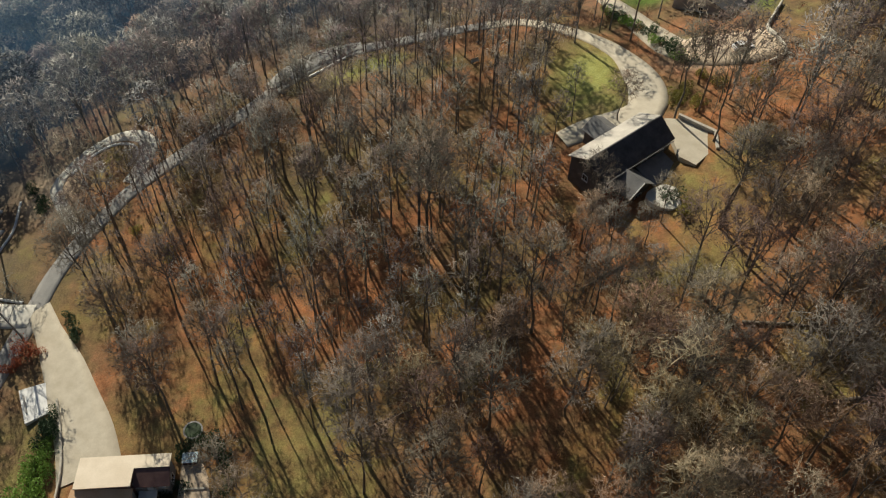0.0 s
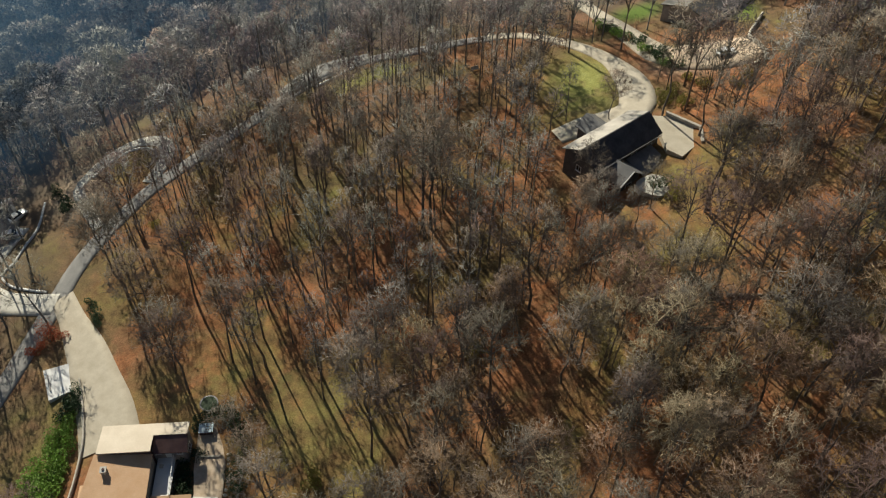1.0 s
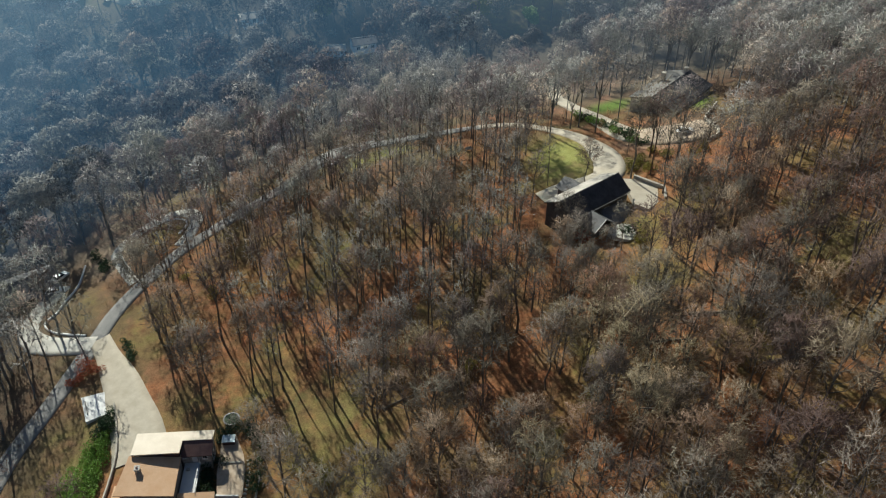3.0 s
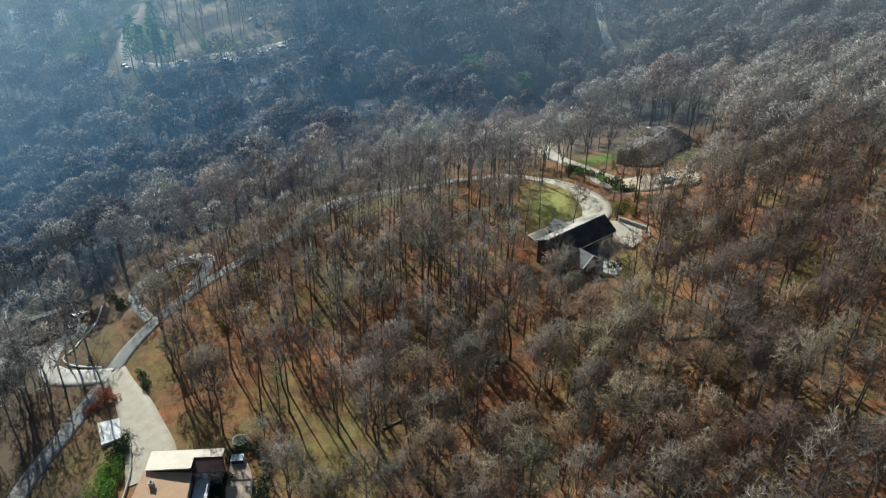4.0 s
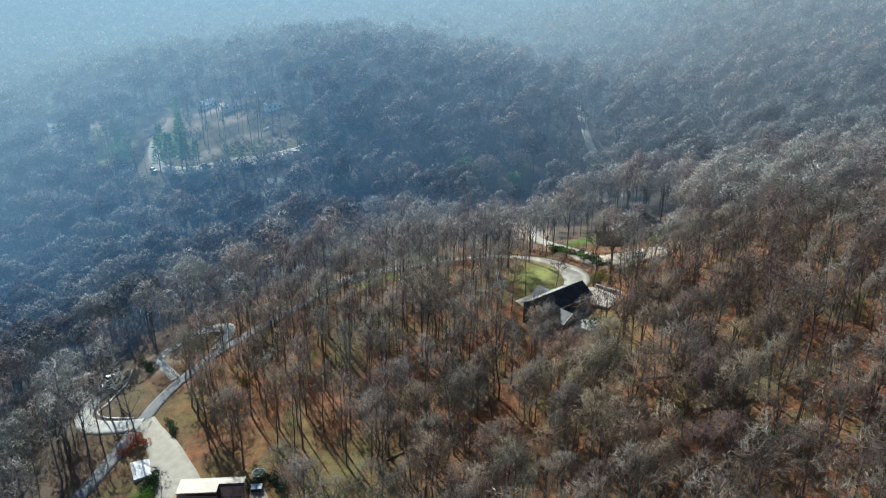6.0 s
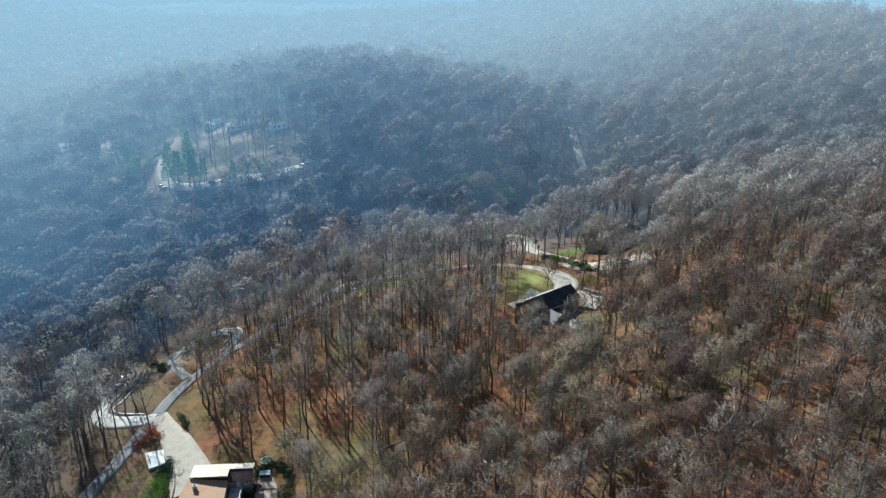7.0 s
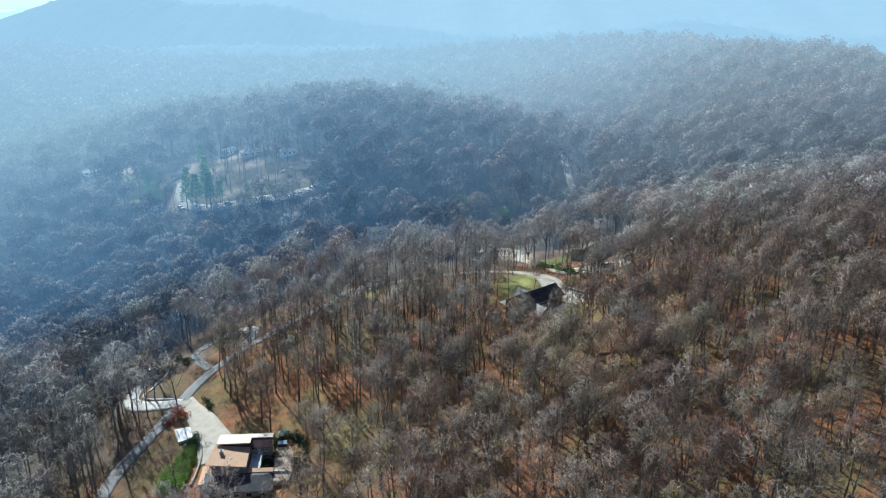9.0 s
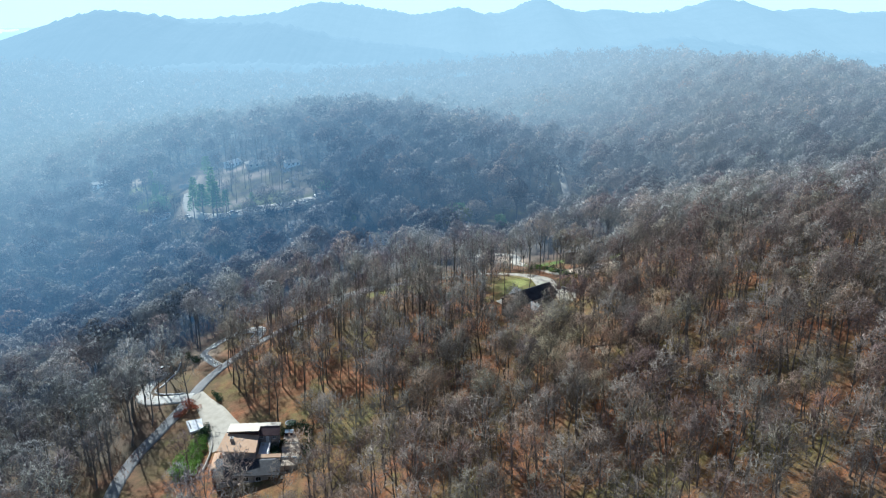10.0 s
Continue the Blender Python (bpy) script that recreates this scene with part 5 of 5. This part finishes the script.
PINES = [pine_meshes(160 + i, h, s) for i, (h, s) in enumerate([(19, 3.6), (16, 3.2), (21, 3.4)])]
PINES = [(mesh_np("trunk", *t, [BARK]), mesh_np("crown", *c, [m])) for (t, c), m in zip(PINES, (PINE_GREEN, PINE_GREEN, PINE_GREEN))]
for i, (x, y, s) in enumerate([(-114, 265, 1.1), (-120, 268, 1.1), (-111, 262, 0.95), (-124, 266, 1.0), (-107, 265, 0.8), (-117, 277, 1.0), (-127, 279, 0.9), (-153, 296, 0.8), (-158, 306, 0.8), (-128, 312, 0.75), (-133, 324, 0.7), (-92, 258, 0.6)]):
    p = tagged(new("pine_tree"), "tall green pine beside houses across the valley", "tree", "pines across the valley")
    p.matrix_basis = pose(x, y, float(land(x, y)), 0, 0, 50 * i) @ Matrix.Diagonal((s, s, s * 0.95, 1))
    for nm, me in zip(("trunk", "crown"), PINES[i % 3]):
        ob = new(nm, me)
        ob.parent = p


def leafy_tree(x, y, height, rx, mat, label, seed):
    t = tagged(new("leafy_tree"), label, "tree")
    t.matrix_basis = pose(x, y, float(land(x, y)))
    for nm, me in (("trunk", mesh_np("trunk", *stems(seed, height * 0.8, rx * 0.5, 5, 0.22), [BARK])), ("crown", mesh_np("crown", *leaf_clump(seed + 1, rx, height * 0.36, 1700, 0.42, height * 0.28, 10), [mat]))):
        ob = new(nm, me)
        ob.parent = t


leafy_tree(20.6, 247, 14, 6.0, TAN_LEAF, "tall tree with dry tan leaves in a clearing", 170)
leafy_tree(34.5, 256, 12, 5.5, TAN_LEAF, "broad tree with dry tan leaves in a clearing", 174)
leafy_tree(31.7, 241, 8, 3.0, PINE_GREEN, "round green evergreen tree in a clearing", 176)
leafy_tree(11.5, 252, 9, 4.5, PINE_GREEN, "spreading dark green tree at a clearing's edge", 172)
leafy_tree(14.5, 245, 10, 3.4, OLIVE, "olive-green tree at a clearing's edge", 178)
leafy_tree(7.4, 242, 6, 3.2, OLIVE, "low olive-green tree at a clearing's edge", 182)
leafy_tree(-148, 285, 11, 4.5, PINE_GREEN, "bright green tree beside a low white house", 184)
leafy_tree(-157, 309, 10, 3.5, PINE_GREEN, "green tree behind a low white house", 186)
leafy_tree(-56.9, 272, 8, 3.5, PINE_GREEN, "round green tree beside a valley road", 188)
leafy_tree(-41, 243, 6, 2.8, OLIVE, "small yellow-green tree in the valley", 190)

# ---- things about the orange-roofed house ----
tagged(part("patio_wall", box_bm((-2.0, 2.0, -0.14, 0.14, 0.0, 0.55), bevel=0.03), WHITE_PAINT, None), "low white wall across a tan patio", "wall").matrix_basis = pose(-38.6, 45.0, 1.45, 0, 0, -1)
tagged(part("patio_step", box_bm((-1.8, 1.8, -0.16, 0.16, 0.0, 0.22), bevel=0.03), STONE, None), "pale stone step across a tan patio", "step").matrix_basis = pose(-39.3, 52.4, 1.45, 0, 0, 3)
stone_rng = random.Random(31)
for i in range(16):
    bm = bmesh.new()
    bmesh.ops.create_icosphere(bm, subdivisions=1, radius=1.0)
    for v in bm.verts:
        v.co *= stone_rng.uniform(0.8, 1.15)
    t = i / 15
    rock = tagged(part("garden_stone", bm, STONE, None), "rough pale stone edging a patio garden", "stone", "garden stones")
    sx, sy = -37.1 + 1.7 * math.sin(t * 2.4) + stone_rng.uniform(-0.35, 0.35), 56.5 - 13.5 * t
    rock.matrix_basis = pose(sx, sy, 1.35, 0, 0, stone_rng.uniform(0, 360)) @ Matrix.Diagonal((stone_rng.uniform(0.3, 0.55), stone_rng.uniform(0.25, 0.4), 0.3, 1))
pad = tagged(part("parking_pad", ring_bm([(-74.2, 72.0), (-69.1, 73.9), (-67.0, 68.2), (-71.2, 65.6)], -5.5, -2.75), WHITE_PAINT, None), "bright white raised parking pad beside the driveway", "parking pad")
# dark bar added where a shadow line runs along the pad's left edge
tagged(part("wheel_stop", box_bm((-1.9, 1.9, -0.12, 0.12, 0, 0.3), bevel=0.04), ASPHALT, None), "dark bar standing in for the shadow line on a white pad", "wheel stop").matrix_basis = pose(-72.2, 69.2, -2.75, 0, 0, 116)
tub = tagged(new("hot_tub"), "square hot tub with a pale blue cover", "hot tub")
tub.matrix_basis = pose(-40.6, 57.2, 1.45, 0, 0, 5)
part("shell", box_bm((-1.15, 1.15, -0.85, 0.85, 0, 0.9), bevel=0.1), BROWN_WALL, tub)
PALE_BLUE = surface("pale_blue_vinyl", (0.55, 0.72, 0.80), (0.68, 0.80, 0.86), 1.0, 8.0, 0.5, 0.1, 0.1)
part("cover", box_bm((-1.2, -0.02, -0.9, 0.9, 0.9, 1.02), (0.02, 1.2, -0.9, 0.9, 0.9, 1.02), bevel=0.03), PALE_BLUE, tub, "pale blue folding cover")


def trampoline():
    t = tagged(new("trampoline"), "round dark trampoline standing under trees", "trampoline")
    t.matrix_basis = pose(-41.0, 62.0, float(land(-41.0, 62.0)))
    ring = bmesh.new()
    outer = [(1.6 * math.cos(a), 1.6 * math.sin(a)) for a in [i * math.pi / 12 for i in range(24)]]
    inner = [(1.35 * math.cos(a), 1.35 * math.sin(a)) for a in [i * math.pi / 12 for i in range(24)]]
    v = [[ring.verts.new((x, y, z)) for x, y in c] for c, z in ((outer, 0.9), (inner, 0.92), (inner, 0.84), (outer, 0.82))]
    for k in range(4):
        for i in range(24):
            ring.faces.new((v[k][i], v[k][(i + 1) % 24], v[(k + 1) % 4][(i + 1) % 24], v[(k + 1) % 4][i]))
    part("rim", ring, SLATE_ROOF, t, "dark grey padded rim")
    part("mat", ring_bm(inner, 0.82, 0.86), DARK_GREEN, t, "dark green mat")
    for i in range(6):
        a = i * math.pi / 3
        part("leg", box_bm((1.48 * math.cos(a) - 0.04, 1.48 * math.cos(a) + 0.04, 1.48 * math.sin(a) - 0.04, 1.48 * math.sin(a) + 0.04, -0.4, 0.83)), SLATE_ROOF, t)


trampoline()


# ---- vehicles ----
def car_paint(name, c):
    m, n, l, b = material(name, 0.3)
    b.inputs["Base Color"].default_value, b.inputs["Coat Weight"].default_value = (*c, 1), 0.6
    bump(n, l, b, noise_node(n, l, 3.0), 0.02)
    return m


TYRE = surface("tyre_rubber", (0.02, 0.02, 0.02), (0.035, 0.035, 0.035), 3, 20, 0.9, 0.2)


def profile_bm(profile, half):
    """A side profile (x, z) carried across the width, drawn in towards the top."""
    bm = bmesh.new()
    sides = []
    for s in (-1, 1):
        sides.append([bm.verts.new((x, s * half * (1 - 0.16 * max(0, (z - 0.85)) / 0.6), z)) for x, z in profile])
    bm.faces.new(sides[0])
    bm.faces.new(sides[1][::-1])
    for i in range(len(profile)):
        j = (i + 1) % len(profile)
        bm.faces.new((sides[0][i], sides[1][i], sides[1][j], sides[0][j]))
    bmesh.ops.recalc_face_normals(bm, faces=bm.faces[:])
    return bm


def car(x, y, turn, paint, label, z=None):
    c = tagged(new("car"), label, "car", "parked cars")
    c.matrix_basis = pose(x, y, float(land(x, y)) + 0.22 if z is None else z, 0, 0, turn)
    body = profile_bm([(-2.2, 0.35), (-2.25, 0.75), (-1.9, 0.95), (-1.35, 1.0), (0.75, 1.0), (1.9, 0.85), (2.2, 0.65), (2.2, 0.35)], 0.9)
    bmesh.ops.bevel(body, geom=body.edges[:], offset=0.05, segments=1, affect="EDGES")
    part("body", body, paint, c)
    part("cabin", profile_bm([(-1.75, 0.98), (-1.3, 1.42), (0.1, 1.46), (0.95, 0.98)], 0.8), GLASS, c, "dark glazed cabin")
    part("roof", profile_bm([(-1.3, 1.42), (-1.2, 1.5), (0.0, 1.52), (0.1, 1.45)], 0.78), paint, c)
    for wx in (-1.35, 1.35):
        for s in (-1, 1):
            bm = bmesh.new()
            bmesh.ops.create_cone(bm, cap_ends=True, segments=14, radius1=0.33, radius2=0.33, depth=0.22, matrix=pose(wx, s * 0.8, 0.33, 90))
            w = part("wheel", bm, TYRE, c)
            bm = bmesh.new()
            bmesh.ops.create_cone(bm, cap_ends=True, segments=10, radius1=0.2, radius2=0.17, depth=0.24, matrix=pose(wx, s * 0.8, 0.33, 90))
            part("rim", bm, STONE, w)
    for s in (-1, 1):
        part("headlight", box_bm((2.1, 2.24, s * 0.6 - 0.16, s * 0.6 + 0.16, 0.6, 0.72)), WHITE_PAINT, c)
        part("tail_light", box_bm((-2.28, -2.16, s * 0.65 - 0.14, s * 0.65 + 0.14, 0.7, 0.84)), BRICK, c)


WHITE_CAR = car_paint("white_car_paint", (0.75, 0.75, 0.75))
car(-93.8, 109.6, 20, WHITE_CAR, "white car parked beside a dark-roofed house")
car(-94.8, 115.5, 60, WHITE_CAR, "white car parked under bare trees")
car(59.6, 135.6, 15, WHITE_CAR, "white car parked in a courtyard")
for x, y, k in ((-67.6, 84.2, 0.9), (-66.3, 82.2, 0.8), (-69.0, 86.6, 0.8)):
    shrub(x, y, k, DARK_GREEN, "dark leafless-looking shrub at the driveway edge", "driveway shrubs")
# some of these white cars stand in for small bright glints
for x, y, turn in ((-116, 260.5, 10), (-70, 261, 30), (-66.5, 262.5, 20), (-63, 264, 60), (-128.5, 269.5, -40), (-103, 263, 15), (-84, 259, 5), (-60, 268.5, 40)):
    car(x, y, turn, WHITE_CAR, "white car parked near houses across the valley")

# ---- roads and houses across the valley ----
ribbon("valley_road", [(-136, 300), (-133, 285), (-125, 271), (-113, 263.5), (-101.6, 262), (-94, 262.5), (-82, 261), (-72, 262.5), (-66, 264.5), (-57.5, 267), (-49, 272)], (5, 5, 5, 6, 8, 7, 5), CONCRETE, "pale road curving past houses across the valley", "road", 0.25)
ribbon("valley_lane", [(72, 268), (71, 283), (72, 310), (74.3, 339), (78, 372)], 4.0, CONCRETE, "pale straight lane rising between trees", "road", 0.25)
ribbon("lower_lane", [(-190, 163), (-181, 166), (-174, 171), (-167, 177), (-160, 186)], 4.5, ASPHALT, "grey lane in the valley bottom", "road", 0.25)
tagged(part("field_wall", box_bm((-6, 6, -0.2, 0.2, -1.0, 1.2)), STONE, None), "low pale wall at the edge of a bare field", "wall").matrix_basis = pose(-138, 310, float(land(-138, 310)), 0, 0, 20)

TAN_WALL = surface("tan_siding", (0.50, 0.41, 0.30), (0.60, 0.50, 0.38), 0.6, 10.0, 0.85, 0.2)
for x, y, turn, ln, dp, ev, rise, wm, rm, hip, lab in (
        (-26.5, 225, 20, 11, 7.5, 4.6, 2.6, WHITE_PAINT, SLATE_ROOF, 0, "white gabled house with a dark roof in the valley"),
        (-36, 223, 10, 9, 6, 2.8, 1.6, WHITE_PAINT, PALE_ROOF, 0, "low white annexe with a pale grey roof"),
        (-9.5, 249, 15, 13, 8, 3.0, 2.2, SHADED_WALL, SLATE_ROOF, 0.3, "dark house with white trim in the valley's shade"),
        (-67, 243, 20, 12, 7, 3.0, 2.6, WHITE_PAINT, PALE_ROOF, 0.3, "pale house beside a valley road"),
        (-118, 330, 60, 12, 8, 3.0, 2.6, WHITE_PAINT, WHITE_PAINT, 0, "bright white-roofed house on the far hillside"),
        (-102, 318, 25, 15, 9, 3.0, 2.8, TAN_WALL, PALE_ROOF, 0.3, "tan house among bare trees"),
        (-160, 468, 15, 18, 8, 3.0, 2.6, TAN_WALL, PALE_ROOF, 0, "long tan house on the far slope"),
        (-145, 277, 20, 13, 7, 3.0, 2.2, WHITE_PAINT, PALE_ROOF, 0.3, "low white house below the bare field"),
        (-204, 350, 30, 16, 7, 3.0, 2.4, WHITE_PAINT, PALE_ROOF, 0, "pale-roofed house among far trees"),
        (-232, 304, 10, 15, 9, 3.0, 2.6, TAN_WALL, PALE_ROOF, 0, "pale-roofed house at a clearing"),
        (-63, 217, 15, 13, 8, 3.0, 2.4, TAN_WALL, ORANGE_ROOF, 0.3, "tan house with a faded orange roof"),
        (-80, 309, 30, 11, 7, 3.0, 2.6, WHITE_PAINT, PALE_ROOF, 0.3, "pale-roofed house above the valley road"),
        (127.5, 291, -20, 14, 9, 3.0, 3.0, WHITE_PAINT, PALE_ROOF, 0, "grey-roofed house alone on the wooded slope"),
        (-170, 505, 0, 18, 10, 3.4, 2.6, WHITE_PAINT, PALE_ROOF, 0, "pale house on a far rise"),
        (-128, 73, 58, 18, 10, 3.0, 2.8, GREY_WALL, GREY_ROOF, 0, "grey-roofed house below the lane"),
        (-184, 179, 20, 10, 7, 2.8, 2.0, WHITE_PAINT, PALE_ROOF, 0, "pale-roofed house in the valley bottom"),
        (-375, 930, 20, 26, 14, 6.0, 4.0, WHITE_PAINT, WHITE_PAINT, 0, "large white-roofed house on a far hill")):
    hipped_house(lab, x, y, float(land(x, y)) + 0.4, turn, ln * 0.7, dp * 0.75, ev * 0.62, rise * 0.5, wm, rm, hip, 3)


# ---- fallen trunks ----
def fallen(x0, y0, x1, y1, r):
    t = tagged(new("fallen_trunk"), "dark fallen tree trunk lying on leaf litter", "log", "fallen trunks")
    z0, z1 = float(land(x0, y0)), float(land(x1, y1))
    t.matrix_basis = Matrix.Translation((x0, y0, z0))
    p = [(0, 0, r * 0.8), ((x1 - x0) * 0.5, (y1 - y0) * 0.5 + 0.3, (z1 - z0) * 0.5 + r * 0.8), (x1 - x0, y1 - y0, z1 - z0 + 0.3)]
    for nm, me in (("log", mesh_np("log", *tube(p, [r, r * 0.8, r * 0.25], 7), [BARK], smooth=True)), ("branch", mesh_np("branch", *tube([np.array(p[1]), np.array(p[1]) + (0.8, 1.8, 0.9)], [r * 0.35, 0.03], 4), [BARK]))):
        ob = new(nm, me)
        ob.parent = t


for q in ((45, 70.5, 58, 67.2, 0.32), (36, 65.4, 45, 64, 0.3), (54, 56.2, 66, 56, 0.34), (-12, 60, -4, 62.5, 0.22), (22, 80, 30, 84, 0.24)):
    fallen(*q)
bench = tagged(new("bench"), "small pale wooden bench among trees", "bench")
bench.matrix_basis = pose(6.6, 141.0, float(land(6.6, 141.0)), 0, 0, 25)
part("seat", box_bm((-0.9, 0.9, -0.25, 0.25, 0.42, 0.5)), STONE, bench)
part("backrest", box_bm((-0.9, 0.9, 0.25, 0.32, 0.5, 1.0)), STONE, bench)
for sx in (-0.75, 0.75):
    part("leg", box_bm((sx - 0.06, sx + 0.06, -0.22, 0.28, -0.3, 0.42)), STONE, bench)
